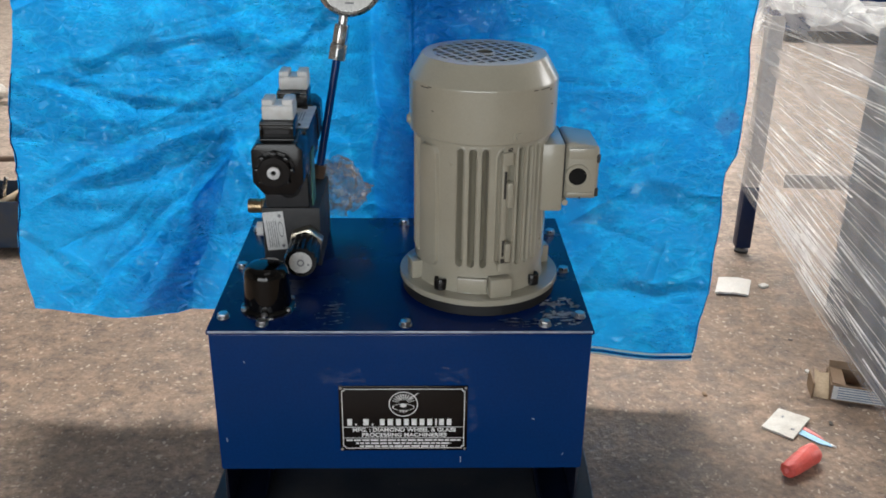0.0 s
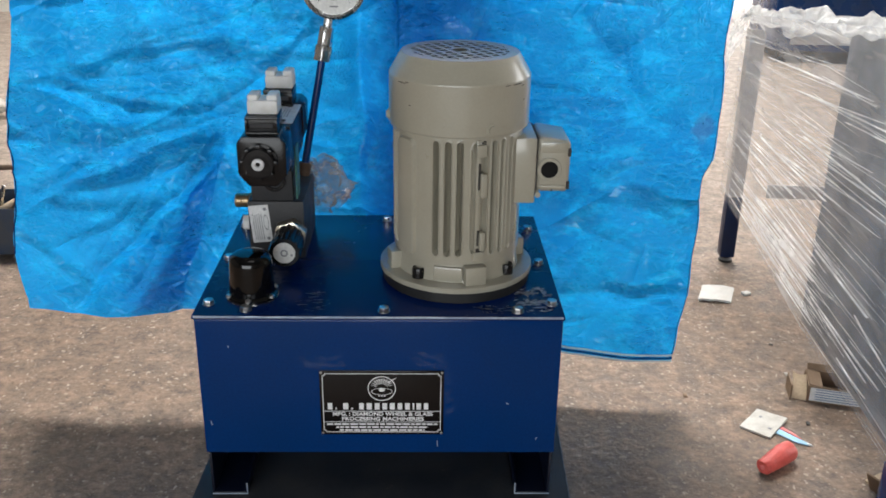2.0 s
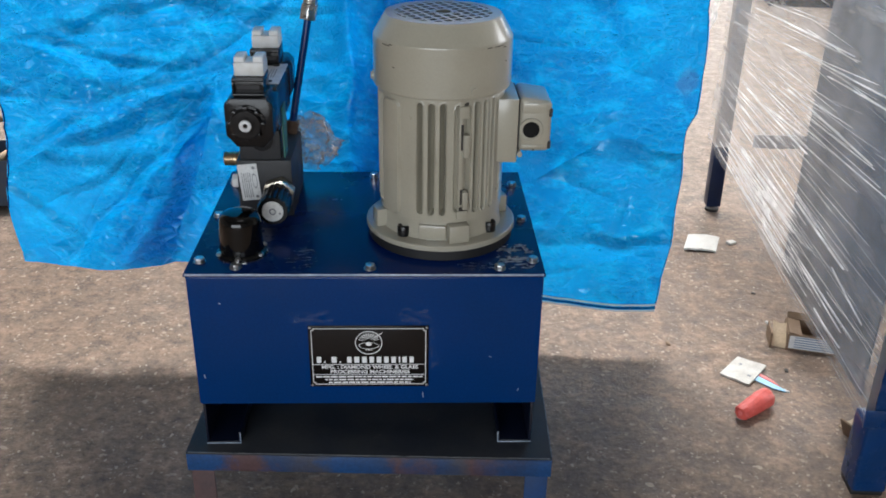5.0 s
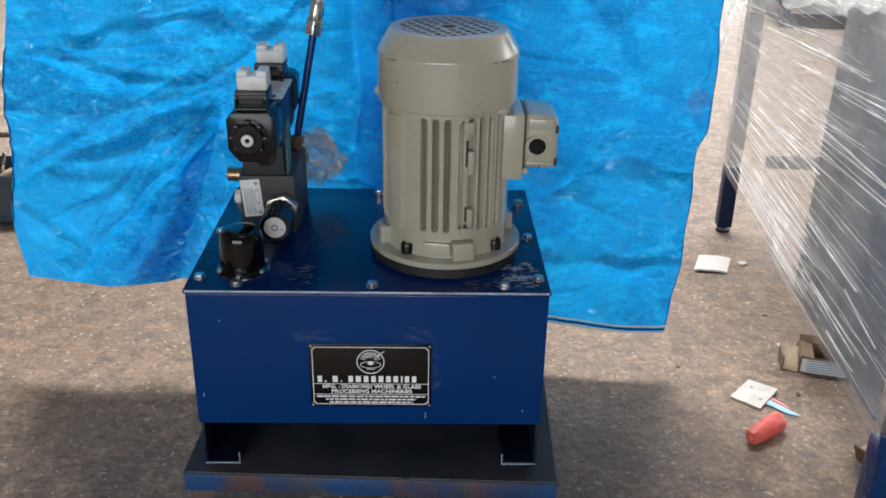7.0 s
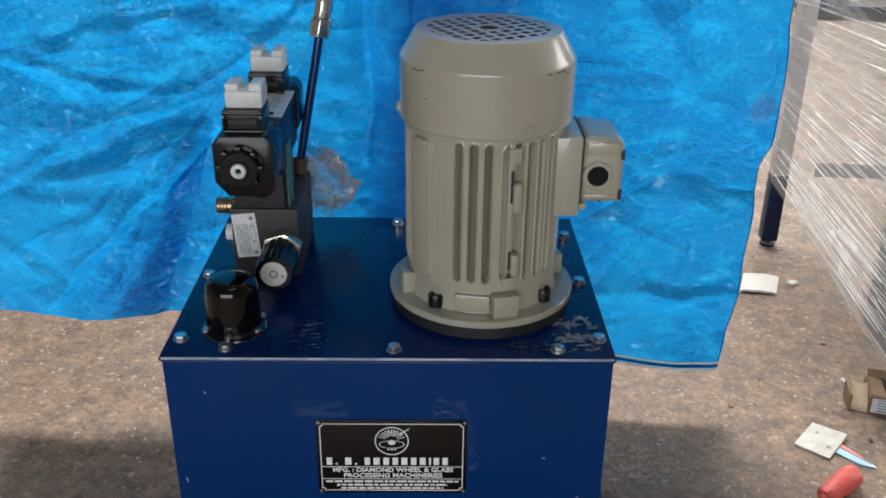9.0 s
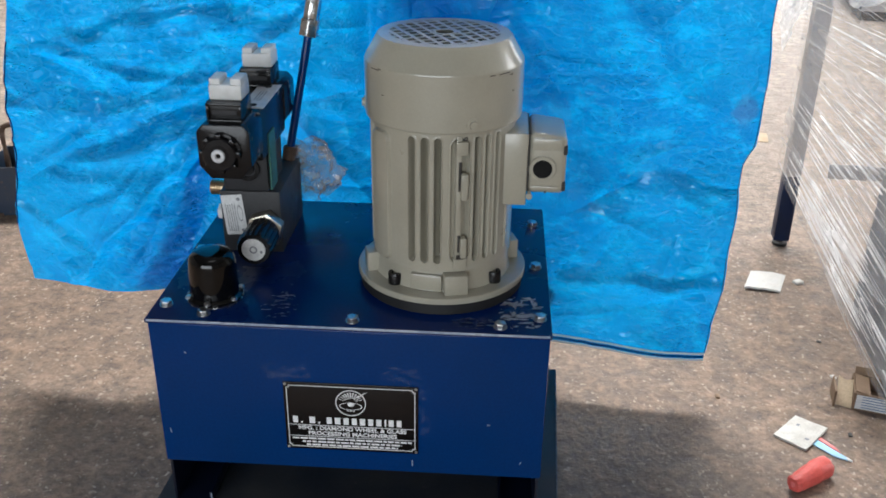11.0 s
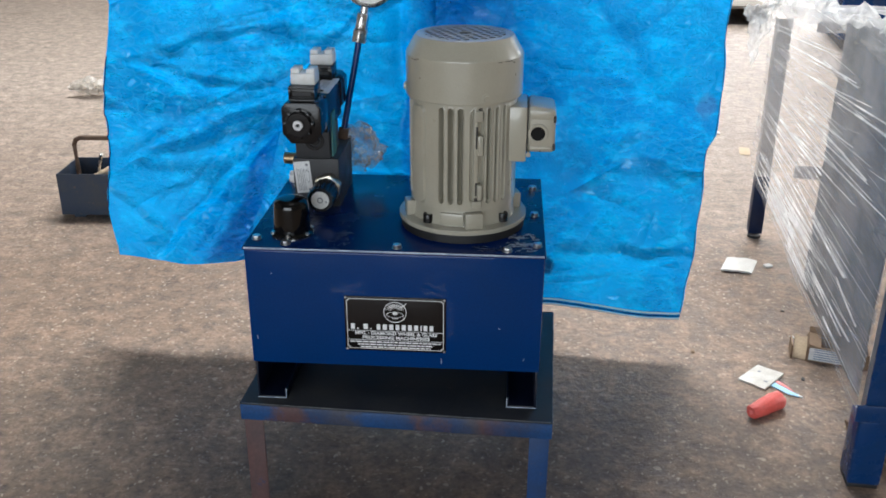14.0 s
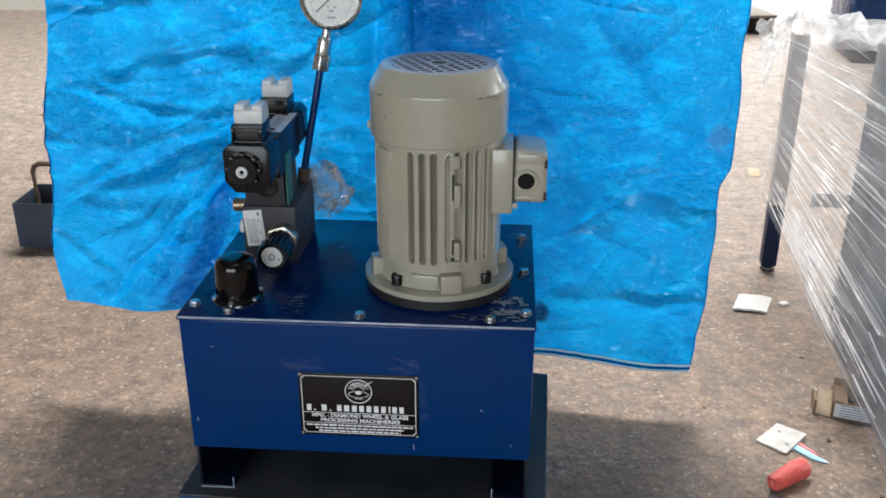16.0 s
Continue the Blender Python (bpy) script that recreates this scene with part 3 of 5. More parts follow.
LEDGES = [
    (-0.37, 0.61, -0.73, 0.235, -0.030, 0.10), (-0.72, 0.500, -0.36, 0.636, -0.016, 0.05), (-0.79, 0.485, -0.55, 0.64, -0.009, 0.03),
    (-0.78, 0.482, -0.58, 0.477, -0.007, 0.03), (-0.69, 0.762, -0.36, 0.832, -0.014, 0.05), (-0.73, 0.745, -0.49, 0.684, -0.010, 0.03),
    (-0.69, 0.380, -0.55, 0.485, -0.011, 0.04), (-0.84, 0.400, -0.72, 0.31, -0.009, 0.03), (-0.78, 0.885, -0.50, 0.955, -0.012, 0.04),
    (-0.28, 0.76, -0.12, 0.89, -0.010, 0.04), (0.48, 0.285, 0.64, 0.278, -0.012, 0.03), (-0.62, 0.70, -0.38, 0.69, -0.008, 0.03),
]
EDGE_Z = (0.10, 0.20, 0.28, 0.45, 0.60, 0.635, 0.75, 0.85, 0.92, 2.0)
EDGE_X = (0.646, 0.656, 0.664, 0.671, 0.672, 0.687, 0.692, 0.684, 0.687, 0.700)
APEX = (-0.34, 0.69)
PLEAT_AT = (-10, 4, 15, 25, 36, 46, 57, 73, 83, 97)
PLEAT_OUT = (0.0, 0.045, -0.035, 0.060, -0.03, 0.070, -0.110, 0.110, -0.02, 0.0)
# unseen upper part, raised so that its shadow covers the near floor
TOP = 1.95

rng = random.Random(21)
KINKS = []
for k in range(230):
    x, z = rng.uniform(-0.86, 0.68), rng.uniform(0.1, 1.3)
    left = x < -0.05
    if left and z < 0.66 and rng.random() < 0.75:
        ang = math.degrees(math.atan2(APEX[1] - z, APEX[0] - x)) + rng.gauss(0, 16)
    else:
        ang = rng.gauss(12, 22) if rng.random() < 0.7 else rng.gauss(75, 25)
    long = rng.uniform(0.06, 0.26) if left else rng.uniform(0.04, 0.15)
    KINKS.append((x, z, radians(ang), long, rng.uniform(0.007, 0.02), rng.choice((-1, 1)) * rng.uniform(0.003, 0.009) * (1.0 if left else 0.7), rng.uniform(-1.2, 1.2)))

KINKS += [(0.005, 0.95, radians(91), 0.95, 0.004, -0.007, 0.0), (0.012, 0.95, radians(90), 0.95, 0.005, 0.006, 0.0)]


def kinks(xs, zs):
    """Sharp short folds scattered over the sheet."""
    out = np.zeros_like(xs)
    for x, z, a, long, w, h, bend in KINKS:
        p = (xs - x) * math.cos(a) + (zs - z) * math.sin(a)
        q = (zs - z) * math.cos(a) - (xs - x) * math.sin(a) + bend * p * p
        out += h * np.clip(1 - (p / long) ** 2, 0, 1) * np.exp(-np.abs(q) / w)
    return out + crumple(xs, zs)


# crumples: size of the facets, height, stretch along the slant, slant in degrees
CRUMPLE = [(0.120, 0.0170, 1.5, 14), (0.062, 0.0095, 1.6, -22), (0.034, 0.0040, 1.4, 30), (0.019, 0.0021, 1.6, 6)]


def lattice(seed, i, j):
    """A fixed random number for each point of a lattice."""
    h = np.sin(i * 127.1 + j * 311.7 + seed * 74.7) * 43758.5453
    return h - np.floor(h)


def soft_field(xs, zs, size, seed):
    """Slow random variation over the sheet, 0 to 1."""
    p, q = xs / size, zs / size
    i, j = np.floor(p), np.floor(q)
    u, v = p - i, q - j
    u, v = u * u * (3 - 2 * u), v * v * (3 - 2 * v)
    low = lattice(seed, i, j) * (1 - u) + lattice(seed, i + 1, j) * u
    top = lattice(seed, i, j + 1) * (1 - u) + lattice(seed, i + 1, j + 1) * u
    return low * (1 - v) + top * v


def crumple(xs, zs):
    """Flat little facets that meet in sharp creases, at several sizes and in patches."""
    out = np.zeros_like(xs)
    for k, (size, high, stretch, slant) in enumerate(CRUMPLE):
        ca, sa = math.cos(radians(slant)), math.sin(radians(slant))
        wx = xs + size * 1.1 * (soft_field(xs, zs, size * 1.9, 3 + k) - 0.5) + size * 0.5 * (soft_field(xs, zs, size * 0.9, 33 + k) - 0.5)
        wz = zs + size * 1.1 * (soft_field(xs, zs, size * 1.9, 13 + k) - 0.5) + size * 0.5 * (soft_field(xs, zs, size * 0.9, 43 + k) - 0.5)
        p, q = (wx * ca + wz * sa) / (size * stretch), (wz * ca - wx * sa) / size
        p = p + 0.5 * q
        i, j = np.floor(p), np.floor(q)
        u, v = p - i, q - j
        h00, h10, h01, h11 = (lattice(k, i + a, j + b) for a, b in ((0, 0), (1, 0), (0, 1), (1, 1)))
        face = np.where(u + v < 1, h00 + (h10 - h00) * u + (h01 - h00) * v, h11 + (h01 - h11) * (1 - u) + (h10 - h11) * (1 - v))
        patch = np.clip(2.2 * soft_field(xs, zs, 0.16 + 0.05 * k, 60 + k) - 0.45, 0.12, 1.0) if k else 1.0
        out += high * patch * (face - 0.5)
    edge = np.clip((xs + 0.86) / 0.05, 0.15, 1) * np.clip((0.70 - xs) / 0.05, 0.15, 1)
    return out * edge


def tarp_point(u, v):
    """u across, v from the hem up."""
    zz = 0.15 + (TOP - 0.15) * v
    left = -0.848 + 0.075 * step(0.25, 1.0, zz) + 0.003 * step(0.32, 0.20, zz) + 0.006 * math.sin(17 * zz)
    right = float(np.interp(zz, EDGE_Z, EDGE_X)) + 0.002 * math.sin(41 * zz)
    x = left + (right - left) * u
    hem = 0.228 - 0.016 * math.sin(11 * u + 0.4) * step(0.45, 0.3, u) - 0.105 * step(0.45, 0.68, u) - 0.022 * step(0.68, 1.0, u)
    z = hem + (TOP - hem) * v
    y = 0.765 + 0.016 * math.sin(5.5 * x + 1.0) * (1 - 0.4 * v) - 0.01 * u
    for f in FOLDS:
        y += crease(x, z, *f)
    for f in LEDGES:
        y += ledge(x, z, *f)
    # pleats that fan out from where the sheet is pinched
    ax, az = APEX[0] - x, APEX[1] - z
    th, r = math.degrees(math.atan2(az, ax)), math.hypot(ax, az)
    th += 5 * noise.noise(Vector((x * 6, z * 6, 6)))
    y += float(np.interp(th, PLEAT_AT, PLEAT_OUT)) * 0.5 * min(r, 0.3) * step(0.0, 0.15, u)
    big = noise.ridged_multi_fractal(Vector((x * 2.6, z * 2.2, 1.7)), 0.9, 2.1, 2, 1.0, 2.0)
    y -= 0.010 * (big - 1.0)
    return x, y, z


def sheet(fn, nu, nv, bm=None):
    b = bm or bmesh.new()
    g = [[b.verts.new(fn(i / nu, j / nv)) for j in range(nv + 1)] for i in range(nu + 1)]
    for i in range(nu):
        for j in range(nv):
            b.faces.new((g[i][j], g[i + 1][j], g[i + 1][j + 1], g[i][j + 1]))
    return b


def thick(bm, t):
    """Gives a sheet its thickness."""
    bmesh.ops.recalc_face_normals(bm, faces=bm.faces)
    bmesh.ops.solidify(bm, geom=bm.faces[:], thickness=t)
    return bm


def tarp_line(us, vs, out, up=0.0):
    pts = []
    for u, v in zip(us, vs):
        x, y, z = tarp_point(u, v)
        y += float(kinks(np.array([x]), np.array([z]))[0])
        pts.append((x, y - out - 0.79, z + up - 0.2))
    return pts


tarp = thing("tarpaulin", (0, 0.79, 0.2), "crumpled bright blue plastic tarpaulin hanging as a backdrop", "tarpaulin")
bm = sheet(tarp_point, 520, 420)
shift = kinks(np.array([v.co.x for v in bm.verts]), np.array([v.co.z for v in bm.verts]))
for v, s in zip(bm.verts, shift):
    v.co = (v.co.x, v.co.y + float(s) - 0.79, v.co.z - 0.2)
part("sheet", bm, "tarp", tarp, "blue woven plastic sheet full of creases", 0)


# unseen layer added behind the sheet, cutting the light through a soft band
def shade_layer(u, v):
    x, y, z = tarp_point(0.509 + 0.221 * u, 0.06 + 0.94 * v)
    return x, y + 0.050 + 0.16 * u * u - 0.79, z - 0.2


part("shade_layer", sheet(shade_layer, 40, 80), "tarp", tarp, "unseen layer added behind the sheet to darken a band", 0)


# unseen wedge added behind the pleats, so less light comes through there
def wedge(u, v):
    th, r = radians(58.5 + 14 * u), 0.04 + (0.50 + 0.02 * u) * v
    x, z = APEX[0] - r * math.cos(th), max(0.225, APEX[1] - r * math.sin(th))
    y = tarp_point((x + 0.84) / 1.51, (z - 0.205) / (TOP - 0.205))[1]
    return x, y + 0.030 - 0.79, z - 0.2


part("backing_wedge", sheet(wedge, 16, 40), "tarp", tarp, "unseen layer behind the pleats, darkening a wedge", 0)
for dz, r, mt in ((0.004, 0.0026, "white_cap"), (0.0115, 0.0022, "tank"), (0.019, 0.0024, "white_cap")):
    part("hem_seam", tube_along(tarp_line([0.56 + 0.44 * i / 59 for i in range(60)], [0.0] * 60, 0.004, dz), r, 6), mt, tarp, "navy welt of the hem" if mt == "tank" else "pale stitched seam along the hem")
part("edge_fold", tube_along(tarp_line([0.0008 + 0.0022 * abs(math.sin(0.5 * i)) for i in range(40)], [0.08 + 0.23 * i / 39 for i in range(40)], 0.003), 0.0015, 6), "tank", tarp, "dark rolled edge of the sheet")
part("edge_fold", tube_along(tarp_line([0.9992 - 0.0014 * abs(math.sin(0.4 * i)) for i in range(60)], [0.004 + 0.60 * i / 59 for i in range(60)], 0.002), 0.0009, 6), "frame_blue", tarp, "dark rolled edge of the sheet")
for u in (0.02, 0.5, 0.98):
    x, y, z = tarp_point(u, 1.0)
    part("rope", tube_along([(x, y - 0.79, z - 0.23), (x, y - 0.79, 2.9), (x, y - 0.79, 6.6)], 0.003), "card", tarp, "thin rope up to the roof")


# ---- hydraulic tank ----
TX, TY0, TY1, TB, TT = 0.26, 0.0, 0.40, 0.366, 0.595
tank = thing("oil_tank", (0, 0.2, 0.288), "glossy navy blue steel hydraulic oil tank on the work stand", "oil tank")


def tank_bm(bm):
    bmesh.ops.translate(bm, vec=(0, -0.2, -0.288), verts=bm.verts)
    return bm


body = part("body", tank_bm(box(-TX, TX, TY0, TY1, TB, TT - 0.0065, 0.003)), "tank", tank)
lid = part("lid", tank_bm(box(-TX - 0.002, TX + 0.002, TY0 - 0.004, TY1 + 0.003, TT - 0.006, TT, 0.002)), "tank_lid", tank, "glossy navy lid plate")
for side in (-1, 1):
    xo, xi = side * 0.257, side * 0.203
    lo, hi = min(xo, xi), max(xo, xi)
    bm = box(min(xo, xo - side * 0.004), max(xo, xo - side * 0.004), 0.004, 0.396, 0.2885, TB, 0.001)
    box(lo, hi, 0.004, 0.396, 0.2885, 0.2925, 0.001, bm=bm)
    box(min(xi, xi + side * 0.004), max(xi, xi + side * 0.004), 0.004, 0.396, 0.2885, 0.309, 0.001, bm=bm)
    foot = part("foot", tank_bm(bm), "tank_dark", tank, "navy channel-section foot, darkened for its shade")
    bm = box(lo, hi, 0.0030, 0.0042, 0.2888, 0.2904, 0.0002)
    box(min(xi, xi + side * 0.0016), max(xi, xi + side * 0.0016), 0.0030, 0.0042, 0.2904, 0.309, 0.0002, bm=bm)
    part("worn_lit_edge", tank_bm(bm), "edge_worn", foot, "thin bright edge of the channel")

HEX = finish(join(prism(ngon(6, 0.0078), 0.0016, 0.0070, 0.0008), lathe([(0, 0), (0.0088, 0), (0.0088, 0.0016), (0, 0.0018)], seg=24)), "lid_bolt", "zinc")


def bolt(parent, x, y, z, turn=0.0, name="bolt"):
    ob = new(name, HEX)
    ob.parent = parent
    ob.matrix_basis = pose(x, y, z, 0, 0, turn)
    return tagged(ob, "zinc-plated hex bolt")


for i, (x, y) in enumerate(((-0.245, 0.036), (-0.189, 0.016), (0.006, 0.014), (0.196, 0.014), (0.247, 0.038), (0.245, 0.187), (0.243, 0.335), (-0.002, 0.378),
                            (-0.247, 0.20), (-0.246, 0.345), (0.19, 0.385), (-0.19, 0.385))):
    bolt(tank, x, y - 0.2, TT - 0.288, 17 * i)

# maker's plate on the front
PX0, PX1, PZ0, PZ1 = -0.0875, 0.0925, 0.400, 0.5075
plate = part("nameplate", tank_bm(box(PX0, PX1, -0.0022, 0.0, PZ0, PZ1, 0.0006)), "plate_black", tank, "black and silver maker's plate on the front")
PCX, PW, PH = (PX0 + PX1) / 2, PX1 - PX0, PZ1 - PZ0


def on_plate(u, v, out=0.0024):
    """Plate coordinates: u from its middle, v from its foot, in the tank's space."""
    return facing((PCX + u, -out - 0.2, PZ0 + v - 0.288))


def bar(u0, u1, v0, v1, bm=None):
    return box(u0, u1, v0, v1, -0.0002, 0.0003, bm=bm, m=on_plate(0, 0))


e, c = 0.0040, 0.0085
bm = None
for u0, u1, v0, v1 in ((-PW / 2 + c, PW / 2 - c, e, e + 0.0011), (-PW / 2 + c, PW / 2 - c, PH - e - 0.0011, PH - e),
                       (-PW / 2 + e, -PW / 2 + e + 0.0011, c, PH - c), (PW / 2 - e - 0.0011, PW / 2 - e, c, PH - c),
                       (-PW / 2 + e, PW / 2 - e, 0.0215, 0.0223), (-PW / 2 + e, PW / 2 - e, 0.0398, 0.0406)):
    bm = bar(u0, u1, v0, v1, bm)
for su in (-1, 1):
    for v, s in ((e, 1), (PH - e, -1)):
        pts = [(su * (PW / 2 - e - 0.0045 * math.sin(a)), v + s * 0.0045 * math.cos(a)) for a in [k * math.pi / 12 for k in range(7)]]
        for (a0, b0), (a1, b1) in zip(pts, pts[1:]):
            bar(min(a0, a1) - 0.0005, max(a0, a1) + 0.0005, min(b0, b1) - 0.0005, max(b0, b1) + 0.0005, bm)
part("border", bm, "plate_white", plate, "thin silver border lines")
# the maker's name stays a row of plain blocks
bm, u = None, -0.0795
for w in (0.0085, 0.0035, -0.006, 0.0095, 0.0035, -0.006, 0.0085, 0.0095, 0.0088, 0.0085, 0.009, 0.0085, 0.0088, 0.0035, 0.0085, 0.0082):
    if w < 0:
        u -= w
        continue
    h = 0.0028 if w == 0.0035 and u < -0.02 else 0.0115
    part("name_block", bar(u + 0.0006, u + w * 0.86, 0.0432, 0.0432 + 0.92 * h), "plate_white", plate)
    u += w * 1.06 + 0.0018
part("lettering", lettering("MFG. : DIAMOND WHEEL & GLASS", 0.0088, 0.146, on_plate(0.001, 0.0352)), "plate_white", plate, "silver capital lettering")
part("lettering", lettering("PROCESSING MACHINERIES", 0.0088, 0.120, on_plate(0.001, 0.0268)), "plate_white", plate, "silver capital lettering")
rnd = random.Random(5)
for v, w in ((0.0180, 0.162), (0.0128, 0.135), (0.0078, 0.125)):
    u = -w / 2
    while u < w / 2:
        d = rnd.uniform(0.004, 0.012)
        part("address_bar", bar(u, min(u + d, w / 2), v - 0.0013, v + 0.0013), "plate_white", plate)
        u += d + 0.0016
bm = lathe([(0.0192, 0), (0.0204, 0), (0.0204, 0.0006), (0.0192, 0.0006), (0.0192, 0)], seg=48, m=on_plate(0, 0.0785))
lathe([(0.0125, 0), (0.0134, 0), (0.0134, 0.0005), (0.0125, 0.0005), (0.0125, 0)], seg=40, bm=bm, m=on_plate(0, 0.0735) @ Matrix.Diagonal((1.15, 0.42, 1, 1)))
lathe([(0.0, 0), (0.0045, 0), (0.0045, 0.0006), (0, 0.0006)], seg=24, bm=bm, m=on_plate(0, 0.0765) @ Matrix.Diagonal((1, 0.7, 1, 1)))
for k in range(11):
    a = radians(22 + 13.6 * k)
    p0, p1 = (0.0075 * math.cos(a), 0.0075 * math.sin(a)), (0.0165 * math.cos(a), 0.0165 * math.sin(a))
    prism([(p0[0] - 0.0003, p0[1]), (p0[0] + 0.0003, p0[1]), (p1[0] + 0.0011, p1[1]), (p1[0] - 0.0011, p1[1])], 0, 0.0005, bm=bm, m=on_plate(0, 0.0785))
for k in (-1, 0, 1):
    box(-0.0012 + 0.004 * k, 0.0012 + 0.004 * k, -0.0132, -0.0114, 0, 0.0005, bm=bm, m=on_plate(0, 0.0785))
prism([(0.010, 0.009), (0.019, 0.016), (0.022, 0.0185), (0.018, 0.0165), (0.009, 0.010)], 0, 0.0006, bm=bm, m=on_plate(0, 0.0785))
part("emblem", bm, "plate_white", plate, "round silver emblem with rays")
for u in (-PW / 2 + 0.003, PW / 2 - 0.003):
    for v in (0.003, PH - 0.003):
        part("rivet", lathe([(0.0022, 0), (0.0018, 0.0009), (0, 0.0013)], seg=12, m=on_plate(u, v)), "zinc", plate)

# the highlight on the lid's front edge, put in as a pale strip
part("worn_lit_edge", tank_bm(box(-0.259, 0.259, TY0 - 0.0046, TY0 - 0.0034, TT - 0.0030, TT + 0.0003, 0.0004)), "edge_worn", tank, "highlight painted as a pale line along the lid edge")
# patches of brush marks whose glints are painted pale
for cx, cy, rx, ry, mt in ((-0.095, 0.045, 0.022, 0.036, "scuff_faint"), (0.224, 0.052, 0.028, 0.044, "scuff"), (0.165, 0.020, 0.030, 0.012, "scuff_faint")):
    bm = sheet(lambda u, v: (cx + rx * (2 * u - 1) * math.sqrt(1 - (2 * v - 1) ** 2 / 2) + 0.005 * math.sin(40 * v), cy + ry * (2 * v - 1) * math.sqrt(1 - (2 * u - 1) ** 2 / 2) + 0.004 * math.sin(31 * u), TT + 0.0006), 16, 16)
    part("scuff", tank_bm(bm), mt, tank, "dry-brushed scuff on the lid, its glint painted white")
for x0, x1, z0, z1 in ((-0.112, -0.052, 0.509, 0.533), (0.050, 0.094, 0.509, 0.535), (0.0935, 0.105, 0.430, 0.505)):
    bm = sheet(lambda u, v: (x0 + (x1 - x0) * u + 0.004 * math.sin(7 * v), -0.0007, z0 + (z1 - z0) * v + 0.003 * math.sin(9 * u)), 10, 6)
    part("tape_residue", tank_bm(bm), "residue", tank, "pale smear of tape glue")

for x, z, long, turn in ((-0.2475, 0.418, 0.007, 80), (0.186, 0.452, 0.004, 20), (-0.214, 0.545, 0.003, 50), (0.231, 0.392, 0.004, 110), (0.084, 0.383, 0.010, 88)):
    part("scratch", tank_bm(box(-long / 2, long / 2, -0.0006, 0.0004, -0.0006, 0.0006, m=Matrix.Translation((x, -0.0002, z)) @ pose(0, 0, 0, 0, turn, 0))), "edge_worn", tank, "small pale scratch in the paint")

# ---- electric motor ----
MX, MY = 0.112, 0.151
motor = thing("electric_motor", (MX, MY, TT), "grey-beige flange-mounted electric motor standing upright on the tank", "electric motor")
part("mounting_ring", lathe([(0, 0.0), (0.1115, 0.0), (0.1125, 0.001), (0.1125, 0.016), (0, 0.016)], seg=72), "rubber", motor, "black painted ring under the motor flange")
part("flange", lathe([(0, 0.016), (0.1145, 0.016), (0.116, 0.0172), (0.116, 0.0240), (0.1148, 0.0252), (0, 0.0252)], seg=80), "motor", motor, "round cast flange")
part("end_shield", lathe([(0, 0.024), (0.095, 0.024), (0.093, 0.03), (0.0905, 0.058), (0, 0.058)], seg=64), "motor", motor)
# grooves of the casting: angle from the front, half width, depth
GROOVES = [(-20.5, 0.0039, 0.022), (-10.5, 0.0039, 0.022), (-0.5, 0.0039, 0.022), (16.5, 0.0115, 0.009), (30, 0.0039, 0.022), (39.5, 0.0039, 0.022), (50, 0.0039, 0.022),
           (-67, 0.0026, 0.004), (-74, 0.0026, 0.004), (-88, 0.004, 0.009), (-100, 0.004, 0.009), (-112, 0.004, 0.009), (-124, 0.004, 0.009),
           (-150, 0.004, 0.009), (-165, 0.004, 0.009), (180, 0.004, 0.009), (165, 0.004, 0.009), (150, 0.004, 0.009), (125, 0.004, 0.009), (113, 0.004, 0.009)]


def cast_body(u, v):
    """Body of the motor: a drum with upright round-ended grooves and a raised pad."""
    a, z = 360 * u - 180, 0.055 + 0.190 * v
    r = 0.0945 + 0.0010 * math.cos(radians(2 * (a + 30)))
    for c, w, deep in GROOVES:
        da = (a - c + 180) % 360 - 180
        if abs(da) > 12:
            continue
        arc = radians(da) * 0.0945
        end = max(0.0, abs(z - 0.151) - (0.0835 - w))
        d = math.hypot(arc, end) - w
        # cast lip round the groove, whose floor falls to one side
        r += 0.0013 * step(0.0026, 0.0012, d)
        r -= (deep * (0.80 + 0.20 * max(-1.0, min(1.0, arc / w))) + 0.0013) * step(0.0006, -0.0012, d)
    if -70 < a < -30:
        arc = radians(a + 51) * 0.0945
        end = max(0.0, abs(z - 0.146) - 0.076)
        r += 0.0050 * step(0.0010, -0.0016, math.hypot(max(0.0, abs(arc) - 0.006), end) - 0.0115)
    return r * math.sin(radians(a)), -r * math.cos(radians(a)), z


fins = part("finned_body", sheet(cast_body, 1000, 120), "motor", motor, "cast body with upright round-ended grooves", 40)
# foot pads and clamp strip on the front
m17 = pose(0, 0, 0, 0, 0, 17)
bm = box(-0.0062, 0.0012, -0.0962, -0.083, 0.060, 0.238, 0.0012, m=m17)
box(-0.0070, 0.0078, -0.0992, -0.083, 0.214, 0.2315, 0.001, bm=bm, m=m17)
box(-0.0085, 0.0085, -0.0992, -0.083, 0.060, 0.073, 0.001, bm=bm, m=m17)
box(-0.0005, 0.0085, -0.1025, -0.09, 0.155, 0.190, 0.0022, bm=bm, m=m17)
box(-0.0005, 0.0080, -0.1025, -0.09, 0.075, 0.103, 0.0022, bm=bm, m=m17)
part("clamp_strip", bm, "motor", motor, "painted cable strip on the ribs")
part("lug", box(-0.021, 0.021, -0.0962, -0.085, 0.026, 0.049, 0.0022, m=pose(0, 0, 0, 0, 0, -9)), "motor", motor, "wide cast pad over the flange")
# dark blocks put the shade of the strip's gaps into colour
part("strip_gap", box(-0.0055, 0.0055, -0.0996, -0.0991, 0.0735, 0.0795, 0, m=m17), "chip", motor, "dark block painted as a shaded gap of the strip")
part("strip_gap", box(-0.0068, 0.0076, -0.0950, -0.0900, 0.2320, 0.2362, m=m17), "chip", motor, "dark block painted as a shaded gap of the strip")
